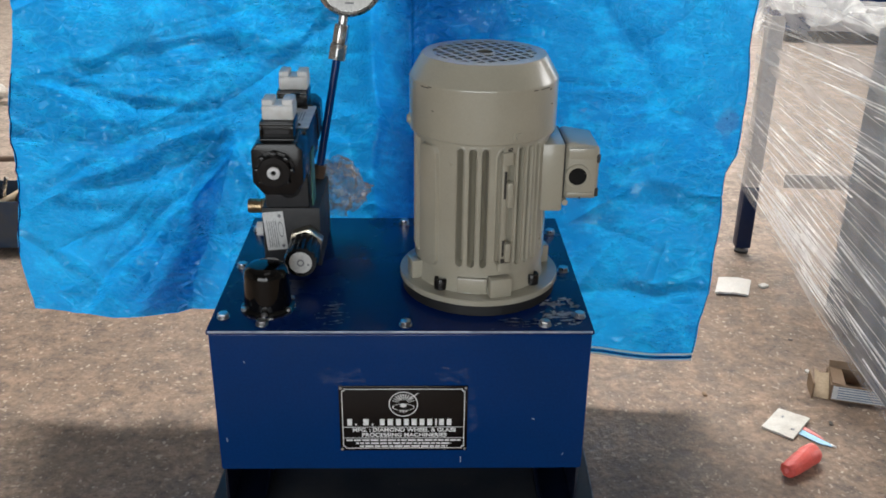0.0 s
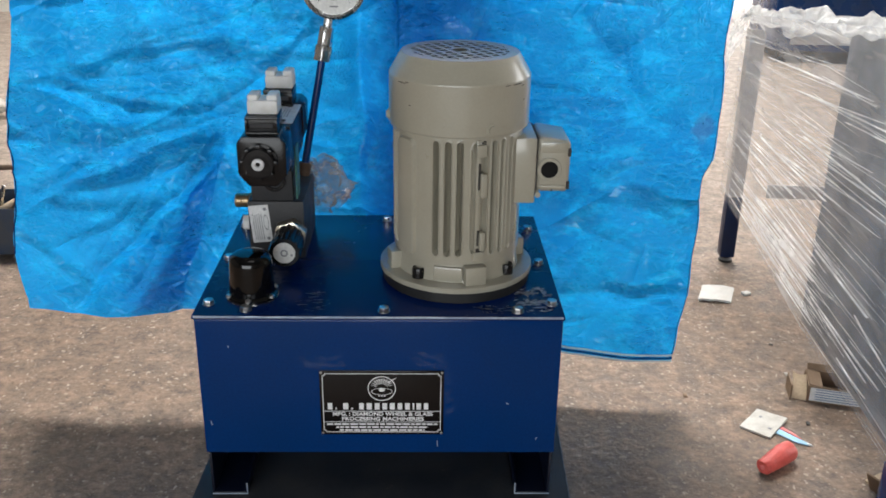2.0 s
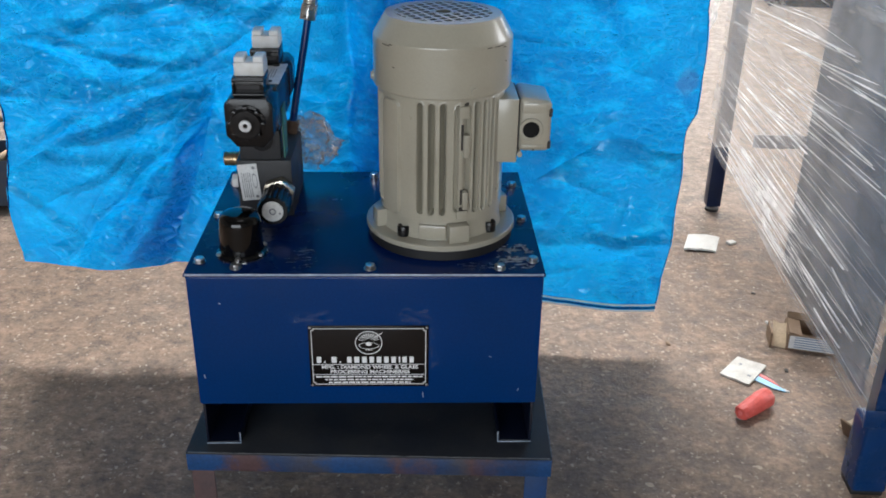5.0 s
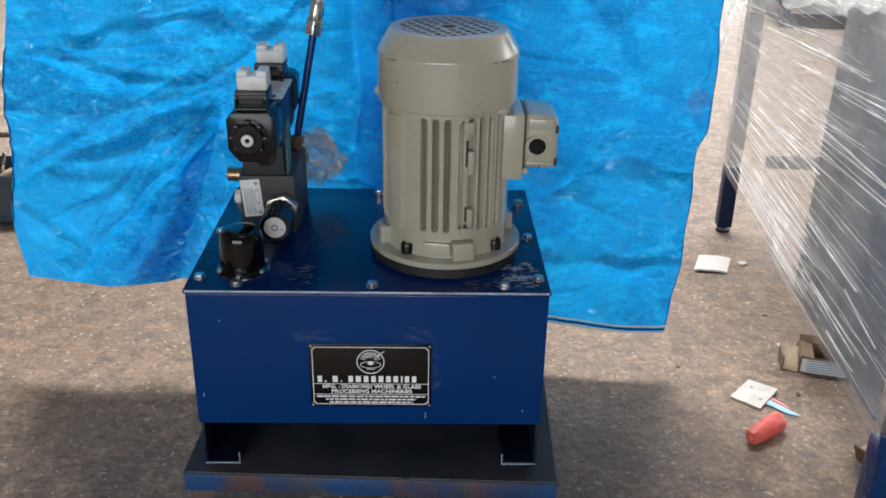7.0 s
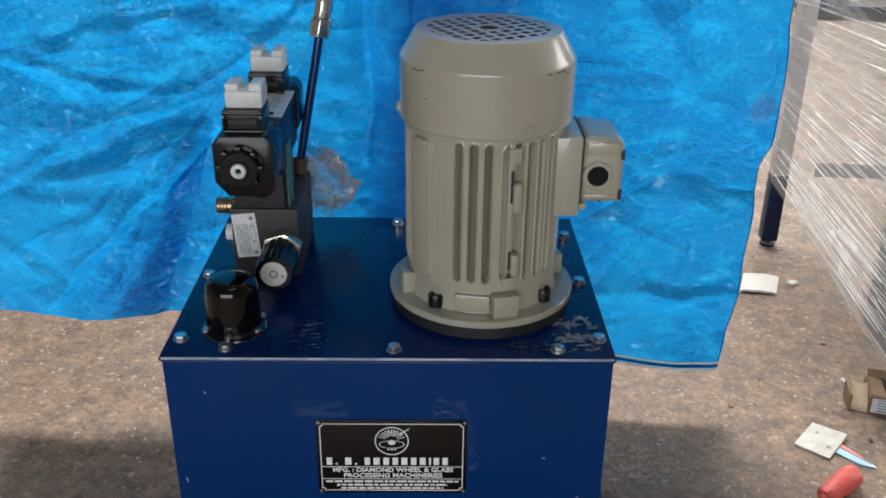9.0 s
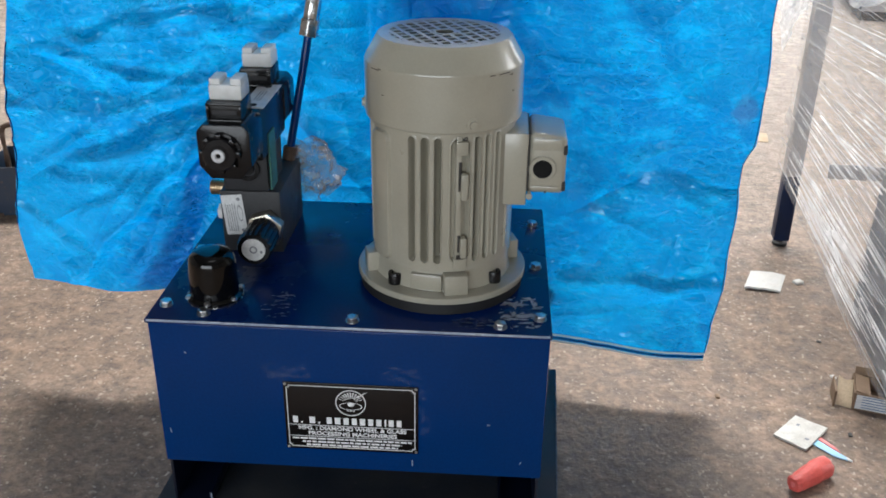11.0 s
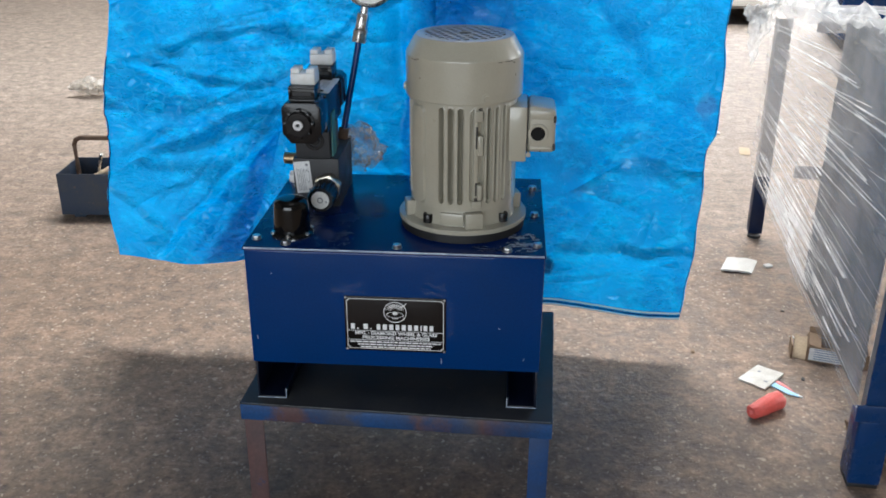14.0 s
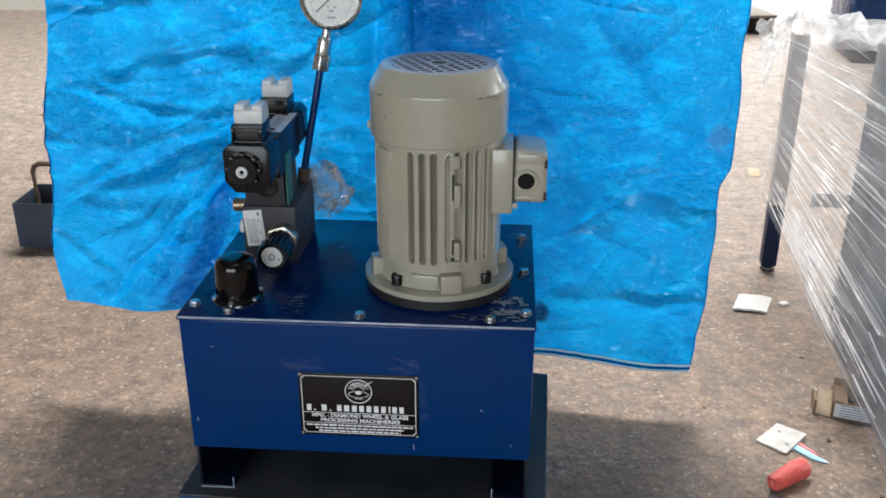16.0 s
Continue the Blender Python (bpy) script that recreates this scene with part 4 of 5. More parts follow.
for z0, z1 in ((0.166, 0.205), (0.082, 0.106)):
    part("strip_gap", box(-0.0034, 0.0006, -0.0968, -0.0940, z0, z1, 0.0008, m=m17), "chip", motor, "dark block painted as the shaded slot behind the clip")
for a, w in ((14, 0.031), (-73, 0.026), (107, 0.030), (197, 0.030)):
    m = pose(0, 0, 0, 0, 0, a)
    part("lug", box(-w / 2, w / 2, -0.106, -0.085, 0.024, 0.052, 0.0015, m=m), "motor", motor, "square cast lug")
for a in (-38, 52, 142, -128):
    x, y = 0.093 * math.sin(radians(a)), -0.093 * math.cos(radians(a))
    bm = lathe([(0, 0), (0.0095, 0), (0.0095, 0.014), (0.0085, 0.016), (0.0052, 0.016), (0.0045, 0.009), (0, 0.009)], (x, y, 0.025), 24)
    part("cap_screw", bm, "black", motor, "black socket head screw")
# fan cowl and its grille
part("fan_cowl", lathe([(0.0995, 0.242), (0.1005, 0.242), (0.1015, 0.244), (0.1015, 0.3125), (0.1010, 0.3145), (0.0855, 0.3415), (0.0838, 0.3436), (0.070, 0.3440),
                        (0.070, 0.3420), (0.0815, 0.3415), (0.0985, 0.3135), (0.0985, 0.244), (0.0995, 0.242)], seg=96), "motor", motor, "smooth round fan cowl with a bevelled top", 14)
bm = None
R, PITCH, BW = 0.0712, 0.0158, 0.0054
for turn in (28, 118):
    for k in range(-5, 6):
        o = (k + 0.0) * PITCH
        if abs(o) < R - 0.004:
            h = math.sqrt(R * R - o * o)
            for lo, hi in (((-h, -0.011), (0.011, h)) if k == 0 else ((-h, h),)):
                bm = box(lo, hi, o - BW / 2, o + BW / 2, 0.3430 + (0.0002 if turn > 90 else 0), 0.3437 + (0.0002 if turn > 90 else 0), bm=bm, m=pose(0, 0, 0, 0, 0, turn))
lathe([(0.0115, 0.3430), (0.0150, 0.3430), (0.0150, 0.3441), (0.0115, 0.3441), (0.0115, 0.3430)], seg=32, bm=bm)
part("grille", bm, "motor", motor, "punched square grille on top")
bm = lathe([(0, 0.30), (0.022, 0.30), (0.022, 0.322), (0, 0.322)], seg=24)
for k in range(7):
    box(0.015, 0.072, -0.002, 0.002, 0.296, 0.325, bm=bm, m=pose(0, 0, 0, 0, 0, k * 360 / 7))
part("fan", bm, "void", motor, "black fan behind the grille")
# black disc added below the grille in place of deep shade
part("cowl_floor", lathe([(0, 0.2850), (0.0975, 0.2850), (0.0975, 0.2856), (0, 0.2856)], seg=48), "void", motor, "black disc painted as the dark hollow under the grille")
for a in (24, -85, 150):
    m = pose(0, 0, 0, 0, 0, a) @ facing((0, -0.101, 0.253))
    bm = lathe([(0, 0), (0.0085, 0), (0.0085, 0.0016), (0.0055, 0.002), (0.0052, 0.0045), (0, 0.005)], seg=20, m=m)
    part("cowl_screw", bm, "motor", motor, "painted cowl screw")
# scuffs on the cowl
for a, w, z in ((57, 0.003, 0.3070), (49, 0.009, 0.3105), (38, 0.004, 0.3108), (-53, 0.008, 0.3100), (-47, 0.003, 0.3118), (60, 0.0016, 0.286), (-44, 0.0016, 0.281)):
    part("paint_chip", box(-w, w, -0.1019, -0.1012, z - 0.0005, z + 0.0005, 0, m=pose(0, 0, 0, 0, 0, a)), "chip", motor, "dark chip in the paint")
# terminal box on the side
bm = box(0.070, 0.1108, -0.047, 0.047, 0.131, 0.2290, 0.003)
box(0.066, 0.088, -0.043, 0.043, 0.066, 0.1305, 0.006, bm=bm)
tbase = part("terminal_box", bm, "motor", motor, "square cast terminal box on a pad of the body")
bm = box(0.1122, 0.160, -0.044, 0.044, 0.1475, 0.2295, 0.0075, 3)
for v in bm.verts:
    if v.co.x > 0.14 and v.co.z > 0.21:
        v.co.z -= 0.005
box(0.116, 0.1535, -0.0462, -0.043, 0.207, 0.2225, 0.0014, bm=bm)
box(0.116, 0.1535, -0.0462, -0.043, 0.1535, 0.1585, 0.0014, bm=bm)
box(0.1125, 0.117, -0.0462, 0.040, 0.1405, 0.1490, 0.0014, bm=bm)
part("cover", bm, "motor", tbase, "terminal box cover with rounded edges")
part("cover_screw", lathe([(0, 0), (0.0042, 0), (0.0042, 0.002), (0, 0.0026)], seg=14, m=facing((0.1145, -0.0462, 0.1445))), "motor", tbase)
bm = lathe([(0.0125, -0.002), (0.0175, -0.002), (0.0175, 0.0025), (0.0165, 0.0035), (0.0125, 0.0035), (0.0125, -0.002)], seg=32, m=facing((0.1300, -0.0445, 0.1825)))
part("cable_entry", bm, "motor", tbase, "round threaded cable entry")
part("entry_hole", lathe([(0, 0.001), (0.0125, 0.001), (0.0125, 0.0022), (0, 0.0022)], seg=32, m=facing((0.1300, -0.0445, 0.1825))), "void", tbase, "black disc painted as the dark cable hole")
part("box_gasket", box(0.1106, 0.1124, -0.0435, 0.0435, 0.150, 0.2275), "chip", tbase)
for z in (0.158, 0.207):
    part("paint_chip", box(0.1555, 0.1606, -0.0442, -0.037, z - 0.006, z + 0.006, 0.0015), "chip", tbase, "dark chip on the corner")
part("paint_chip", box(0.1335, 0.1360, -0.0465, -0.0445, 0.1495, 0.1520, 0.0004), "chip", tbase, "dark chip on the cover")

# ---- breather ----
BX, BY = -0.1870, 0.063
br = thing("filler_breather", (BX, BY, TT), "glossy black filler breather cap on the tank lid", "breather cap")
part("gasket", lathe([(0, 0), (0.0372, 0), (0.0380, 0.001), (0.0380, 0.003), (0, 0.003)], seg=48), "steel", br, "thin metal rim")
part("base", lathe([(0, 0.003), (0.0370, 0.003), (0.0370, 0.006), (0.033, 0.009), (0, 0.009)], seg=48), "gloss_black", br)
part("cap", lathe([(0, 0.009), (0.0322, 0.009), (0.0325, 0.014), (0.0310, 0.053), (0.0302, 0.0590), (0.0278, 0.0640), (0.0230, 0.0675), (0.0165, 0.0695), (0.0085, 0.0706), (0, 0.0709)], seg=56), "gloss_black", br, "glossy black domed cap")
SCREW = finish(lathe([(0, 0), (0.0045, 0), (0.0045, 0.0025), (0.003, 0.004), (0, 0.0042)], seg=16), "screw", "zinc")
for k in range(6):
    a = radians(30 + 60 * k)
    ob = new("screw", SCREW)
    ob.parent = br
    ob.matrix_basis = pose(0.0352 * math.cos(a), 0.0352 * math.sin(a), 0.006)

# ---- valve manifold ----
KX0, KX1, KY0, KY1, KT = -0.213, -0.126, 0.205, 0.350, 0.690
man = thing("valve_manifold", ((KX0 + KX1) / 2, (KY0 + KY1) / 2, TT), "dark phosphated steel manifold block on the tank lid", "hydraulic manifold")
MO = Vector(((KX0 + KX1) / 2, (KY0 + KY1) / 2, TT))


def at_man(bm, o=MO):
    bmesh.ops.translate(bm, vec=-o, verts=bm.verts)
    return bm


part("block", at_man(box(KX0, KX1, KY0, KY1, TT, KT, 0.0012)), "cast", man)
lean = Matrix.Translation((-0.1945, KY0, 0.653)) @ pose(0, 0, 0, 0, -5, 0)
stick = part("sticker", at_man(box(-0.0155, 0.0155, -0.0006, 0, -0.031, 0.031, 0, m=lean)), "paper", man, "white printed sticker with worn print")
bm = None
rnd = random.Random(8)
for k in range(5):
    x = -0.011 + 0.0032 * k
    z = -0.026
    while z < 0.016:
        d = rnd.uniform(0.004, 0.010)
        bm = box(x, x + 0.0011, -0.0009, -0.0006, z, min(z + d, 0.018), bm=bm, m=lean)
        z += d + 0.0014
for z in (-0.025, 0.024):
    bm = lathe([(0, 0), (0.0026, 0), (0.0026, 0.0003), (0, 0.0003)], seg=16, bm=bm, m=lean @ facing((0.0095, -0.0006, z)))
bm = lathe([(0.0034, 0), (0.0040, 0), (0.0040, 0.0003), (0.0034, 0.0003), (0.0034, 0)], seg=24, bm=bm, m=lean @ facing((0.0090, -0.0006, 0.002)) @ Matrix.Diagonal((1, 3.2, 1, 1)))
part("print_bars", at_man(bm), "ink", stick, "grey lines of print")
bm = rod((KX0, 0.262, 0.672), (KX0 - 0.008, 0.262, 0.672), 0.0125)
rod((KX0 - 0.008, 0.262, 0.672), (KX0 - 0.030, 0.262, 0.672), 0.0112, bm=bm)
for k in range(4):
    lathe([(0.0110, 0), (0.0118, 0.001), (0.0110, 0.002)], (KX0 - 0.014 - 0.004 * k, 0.262, 0.672), 24, bm, pose(0, 0, 0, 0, -90, 0))
part("brass_fitting", at_man(bm), "brass", man, "short threaded brass fitting")
part("plug", at_man(prism(ngon(6, 0.0125, 0.5), 0, 0.016, 0.0015, m=facing((KX0, 0.245, 0.640), (-1, 0, 0)))), "paper", man, "white plastic hex plug")
# relief valve with a fluted hand knob
RX, RZ = -0.1475, 0.637
rel = part("relief_valve", at_man(prism(ngon(6, 0.0275, 0.3), 0, 0.020, 0.0015, m=facing((RX, KY0, RZ)))), "nut_plate", man, "plated hex nut of the relief valve")
part("collar", at_man(lathe([(0, 0.014), (0.0185, 0.014), (0.0195, 0.017), (0.0195, 0.024), (0, 0.024)], seg=40, m=facing((RX, KY0, RZ)))), "steel", rel)
knob_y = 0.125
prof = [(0.0220, 0.022), (0.0240, 0.026), (0.0250, 0.074), (0.0222, 0.080)]
bm = lathe([(0, 0.022)] + prof + [(0, 0.080)], seg=84)
for v in bm.verts:
    if math.hypot(v.co.x, v.co.y) > 0.01 and 0.024 < v.co.z < 0.079:
        k = 1 - 0.10 * (0.5 + 0.5 * math.cos(14 * math.atan2(v.co.y, v.co.x))) ** 3
        v.co.x, v.co.y = v.co.x * k, v.co.y * k
bmesh.ops.transform(bm, matrix=facing((RX, KY0, RZ)), verts=bm.verts)
part("knob", at_man(bm), "black", rel, "black fluted hand knob")
bm = lathe([(0, 0.0802), (0.0165, 0.0802), (0.0165, 0.0815), (0, 0.0815)], seg=40, m=facing((RX, KY0, RZ)))
part("dial", at_man(bm), "dial", rel, "white disc on the knob's end")
bm = lathe([(0.0035, 0.0816), (0.0055, 0.0816), (0.0055, 0.0822), (0.0035, 0.0822), (0.0035, 0.0816)], seg=24, m=facing((RX, KY0, RZ)))
lathe([(0, 0.0816), (0.0018, 0.0816), (0.0018, 0.0822), (0, 0.0822)], seg=12, bm=bm, m=facing((RX, KY0, RZ)) @ pose(0.011, -0.003, 0))
part("dial_marks", at_man(bm), "ink", rel, "dark marks on the disc")

# ---- directional valve on the manifold ----
VX = -0.168
VO = Vector((VX, 0.24, KT))
val = thing("directional_valve", VO, "black solenoid directional valve bolted on the manifold", "solenoid valve")


def at_val(bm):
    bmesh.ops.translate(bm, vec=-VO, verts=bm.verts)
    return bm


part("sub_plate", at_val(box(VX - 0.039, VX + 0.026, 0.209, 0.300, KT, KT + 0.062, 0.0015)), "cast", val, "dark cast valve base")
part("seal_plate", at_val(box(VX + 0.0328, VX + 0.0348, 0.196, 0.230, KT + 0.008, KT + 0.090, 0)), "green", val, "green plate on the valve's flank")
bm = lathe([(0.012, 0), (0.0175, 0), (0.0175, 0.005), (0.012, 0.005), (0.012, 0)], seg=32, m=facing((VX - 0.002, 0.209, KT + 0.034)))
lathe([(0, 0), (0.0095, 0), (0.0085, 0.006), (0, 0.006)], seg=24, bm=bm, m=facing((VX - 0.002, 0.209, KT + 0.034)))
part("end_plug", at_val(bm), "black", val, "round black end plug")
part("spool_body", at_val(box(VX - 0.033, VX + 0.033, 0.165, 0.305, KT + 0.062, 0.822, 0.003)), "black", val)
lab = part("label_plate", at_val(box(VX + 0.002, VX + 0.034, 0.180, 0.292, 0.822, 0.8235, 0)), "alu", val, "silver type plate")
for y in (0.190, 0.280):
    part("screw_hole", at_val(lathe([(0, 0), (0.0050, 0), (0.0050, 0.0012), (0, 0.0012)], (VX + 0.018, y, 0.8235), 20)), "void", lab, "black disc painted as a dark screw hole")
bm = None
for x in (0.0125, 0.0165, 0.0205):
    bm = box(VX + x, VX + x + 0.0013, 0.212, 0.258, 0.8235, 0.8239, bm=bm)
part("print_bars", at_val(bm), "ink", lab, "grey lines of print")


def solenoid(y0, y1, cap0, cap1, front):
    """A coil with its plug socket and white dust cap; front: the one whose end shows."""
    pts = [(-0.035, -0.022), (-0.020, -0.040), (0.020, -0.040), (0.035, -0.022), (0.035, 0.024), (0.026, 0.034), (-0.026, 0.034), (-0.035, 0.024)]
    coil = part("solenoid", at_val(prism(pts, 0, y1 - y0, 0.0025, m=facing((VX, y1, 0.790)))), "black", val, "black solenoid coil")
    part("socket", at_val(box(VX - 0.024, VX + 0.022, cap0 - 0.006, cap1 + 0.004, 0.820, 0.849, 0.002)), "black", coil, "black plug socket")
    bm = box(VX - 0.0210, VX + 0.0220, cap0, cap1, 0.849, 0.869, 0.0025)
    for s in (-1, 1):
        box(VX + 0.0005 + s * 0.0135 - 0.0075, VX + 0.0005 + s * 0.0135 + 0.0075, cap0 + 0.003, cap1 - 0.003, 0.867, 0.8765, 0.002, bm=bm)
    part("dust_cap", at_val(bm), "white_cap", coil, "white plastic dust cap")
    for x0, x1, z0, z1 in ((-0.024, 0.022, 0.822, 0.8255), (-0.024, 0.022, 0.8435, 0.847), (-0.024, -0.0205, 0.8255, 0.8435), (0.0185, 0.022, 0.8255, 0.8435)):
        part("socket_rim", at_val(box(VX + x0, VX + x1, cap0 - 0.0095, cap0 - 0.006, z0, z1, 0.0009)), "gloss_black", coil, "glossy rim of the plug socket")
    part("socket_label", at_val(box(VX - 0.017, VX + 0.015, cap0 - 0.0068, cap0 - 0.0059, 0.832, 0.8375)), "cast", coil)
    if front:
        bm = lathe([(0, 0), (0.0265, 0), (0.0265, 0.0035), (0.0228, 0.0040), (0.0222, 0.0130), (0.0205, 0.0145), (0.0120, 0.0147), (0.0115, 0.0160), (0, 0.016)], seg=36, m=facing((VX - 0.003, y0, 0.788)))
        part("end_nut", at_val(bm), "black", coil, "black ribbed end nut")
        for k in range(8):
            part("nut_rib", at_val(box(-0.0042, 0.0042, 0.019, 0.0270, 0.002, 0.0125, 0.0014, m=facing((VX - 0.003, y0, 0.788)) @ pose(0, 0, 0, 0, 0, 45 * k))), "black", coil)
        part("manual_pin", at_val(lathe([(0.0030, 0.0165), (0.0030, 0.016), (0.0088, 0.016), (0.0088, 0.0178), (0.0080, 0.0186), (0.0040, 0.0188), (0.0030, 0.0165)], seg=28, m=facing((VX - 0.003, y0, 0.788)))), "alu", coil, "plated override pin")


solenoid(0.100, 0.166, 0.125, 0.165, True)
solenoid(0.304, 0.370, 0.290, 0.330, False)

# ---- pressure gauge on its pipe ----
G0, G1 = Vector((-0.142, 0.352 - 0.012, KT)), Vector((-0.1075, 0.372, 0.877))
GU = (G1 - G0).normalized()
gau = thing("pressure_gauge", G0, "round chrome pressure gauge on a thin dark blue pipe", "pressure gauge")


def at_gau(bm):
    bmesh.ops.translate(bm, vec=-G0, verts=bm.verts)
    return bm


part("pipe", at_gau(rod(G0, G1 + GU * 0.01, 0.0062)), "tank", gau, "thin navy pipe")
part("pipe_union", at_gau(rod(G0, G0 + GU * 0.022, 0.0105)), "rust", gau, "brown fitting at the pipe's foot")
turn = GU.to_track_quat("Z", "Y").to_matrix().to_4x4()
part("nut", at_gau(prism(ngon(6, 0.0150, 0.25), 0, 0.026, 0.0015, m=Matrix.Translation(G1) @ turn)), "steel", gau, "bright hex nut")
part("adaptor", at_gau(prism(ngon(6, 0.0125, 0.05), 0.026, 0.056, 0.0015, m=Matrix.Translation(G1) @ turn)), "steel", gau, "bright hex adaptor")
part("stem", at_gau(rod(G1 + GU * 0.056, G1 + GU * 0.076, 0.0075)), "steel", gau)
GC = G1 + GU * 0.122
face = facing(GC, (0.03, -1.0, 0.10))
part("case", at_gau(lathe([(0, -0.016), (0.047, -0.016), (0.0495, -0.013), (0.0495, 0.008), (0.0525, 0.010), (0.0525, 0.013), (0.0490, 0.0155), (0.0455, 0.0125), (0.0450, 0.009), (0, 0.009)], seg=64, m=face)), "steel", gau, "chrome bezel and case")
dial = part("dial", at_gau(lathe([(0, 0.0092), (0.0448, 0.0092), (0.0448, 0.0100), (0, 0.0100)], seg=56, m=face)), "dial", gau, "white dial")
bm = None
for k in range(41):
    a = radians(225 - 270 * k / 40)
    r = 0.030 if k % 5 == 0 else 0.034
    b = box(r, 0.038, -0.0003, 0.0003, 0.0100, 0.0103, m=face @ pose(0, 0, 0, 0, 0, math.degrees(a)))
    bm = join(bm, b)
for u, v, w in ((-0.006, -0.014, 0.003), (0.006, -0.015, 0.003), (0.0, -0.021, 0.006), (0.0, -0.032, 0.014)):
    box(u - w / 2, u + w / 2, v - 0.0012, v + 0.0012, 0.0100, 0.0103, bm=bm, m=face)
part("dial_marks", at_gau(bm), "ink", dial, "fine dark scale marks")
part("needle", at_gau(box(-0.008, 0.034, -0.0008, 0.0008, 0.0108, 0.0113, m=face @ pose(0, 0, 0, 0, 0, 222))), "chip", dial, "black needle")

# ---- clear bag stuffed beside the valve ----
bag = thing("plastic_bag", (-0.119, 0.362, TT - 0.003), "crumpled clear plastic bag tucked behind the manifold", "plastic bag")


def bag_point(u, v):
    a, t = 2 * math.pi * u, v
    r = (0.008 + 0.020 * math.sin(math.pi * min(1, 0.15 + 0.72 * t))) * (1 + 0.25 * math.sin(4 * a + 5 * t))
    d = noise.turbulence_vector(Vector((2.4 * math.cos(a), 2.4 * math.sin(a), 4 * t)), 3, True) * 0.017
    return (1.25 * (0.018 * math.sin(2.2 * t) - 0.022 * t * t + r * math.cos(a) + d.x) - 0.004, r * math.sin(a) * 0.8 + d.y, 0.020 + 0.090 * t + 1.2 * d.z)


part("film", sheet(bag_point, 26, 18), "bag", bag, "", 0)

# ---- work stand ----
std = thing("work_stand", (0.008, 0.19, 0), "low welded angle-iron stand with patchy blue and red primer paint", "work stand", turn=-2.2)
SX, SY, ST = 0.287, 0.218, 0.288
part("top_plate", box(-SX, SX, -SY, SY, ST - 0.004, ST, 0.001), "stand_top", std, "dark scuffed top sheet")
for s in (-1, 1):
    bm = box(-SX, SX, min(s * SY, s * (SY - 0.004)), max(s * SY, s * (SY - 0.004)), ST - 0.036, ST - 0.0042, 0.001)
    part("apron", bm, "rail_primer", std, "angle rail brushed with blue and red primer")
    bm = box(min(s * SX, s * (SX - 0.004)), max(s * SX, s * (SX - 0.004)), -SY + 0.0042, SY - 0.0042, ST - 0.036, ST - 0.0042, 0.001)
    part("apron", bm, "stand_paint", std, "painted angle rail")
part("worn_lit_edge", box(-SX + 0.004, SX - 0.004, -SY - 0.0006, -SY + 0.0012, ST - 0.0008, ST + 0.0005, 0.0002), "edge_dull", std, "paint worn off along the front edge")
part("worn_lit_edge", box(SX - 0.0014, SX + 0.0006, -SY + 0.004, SY - 0.004, ST - 0.0008, ST + 0.0005, 0.0002), "edge_dull", std, "paint worn off along the side edge")
for sx in (-1, 1):
    for sy in (-1, 1):
        x, y = sx * (SX - 0.0045), sy * (SY - 0.0045)
        bm = box(min(x, x - sx * 0.036), max(x, x - sx * 0.036), min(y, y - sy * 0.004), max(y, y - sy * 0.004), 0, ST - 0.0045, 0.0008)
        box(min(x, x - sx * 0.004), max(x, x - sx * 0.004), min(y - sy * 0.004, y - sy * 0.036), max(y - sy * 0.004, y - sy * 0.036), 0, ST - 0.0045, 0.0008, bm=bm)
        part("leg", bm, "leg_red" if sx < 0 else "leg_blue", std, "angle-iron leg in red primer" if sx < 0 else "angle-iron leg in blue paint")

# ---- wrapped machine frame ----
mac = thing("wrapped_machine", (0.918, 0.205, 0), "blue steel machine frame wrapped in clear stretch film", "machine frame", turn=-4.3)
ML, MW, MT = 1.42, 0.80, 0.765


def rim(y):
    """Height of the frame's top, which slopes up towards its front."""
    return 0.812 + 0.118 * (1.33 - y)


for x in (0.0, MW - 0.045):
    y = ML - 0.045
    for z0, z1, mt, nm in ((0.02, 0.225, "leg_navy", "leg"), (0.2252, MT - 0.02, "post_pale", "post")):
        bm = box(x + 0.004, x + 0.049, y, y + 0.005, z0, z1, 0.001)
        box(x + 0.004, x + 0.009, y + 0.005, y + 0.045, z0, z1, 0.001, bm=bm)
        part(nm, bm, mt, mac, "blue angle leg, darkened for its shade" if nm == "leg" else "grey angle post")
    bm = prism(ngon(6, 0.012), 0.012, 0.030, 0.001, m=pose(x + 0.028, y + 0.022, 0))
    lathe([(0, 0), (0.022, 0), (0.022, 0.008), (0.012, 0.013), (0, 0.013)], (x + 0.028, y + 0.022, 0), 24, bm)
    part("levelling_foot", bm, "rubber", mac, "black levelling foot")
for x in (0.002, MW - 0.070):
    part("leg", box(x, x + 0.066, -0.004, 0.062, 0.010, 0.166, 0.006, 3), "frame_blue", mac, "square blue tube leg")
    part("leg_cap", box(x + 0.003, x + 0.063, 0.001, 0.059, 0.0, 0.0095, 0.001), "rubber", mac, "black rubber foot")
    part("post", box(x + 0.014, x + 0.060, 0.004, 0.050, 0.1665, 0.92, 0.002), "panel_grey", mac, "grey angle post")
part("front_rail", box(-0.010, MW + 0.002, -0.010, -0.0065, 0.166, 0.205, 0.001), "frame_blue", mac, "blue front rail")
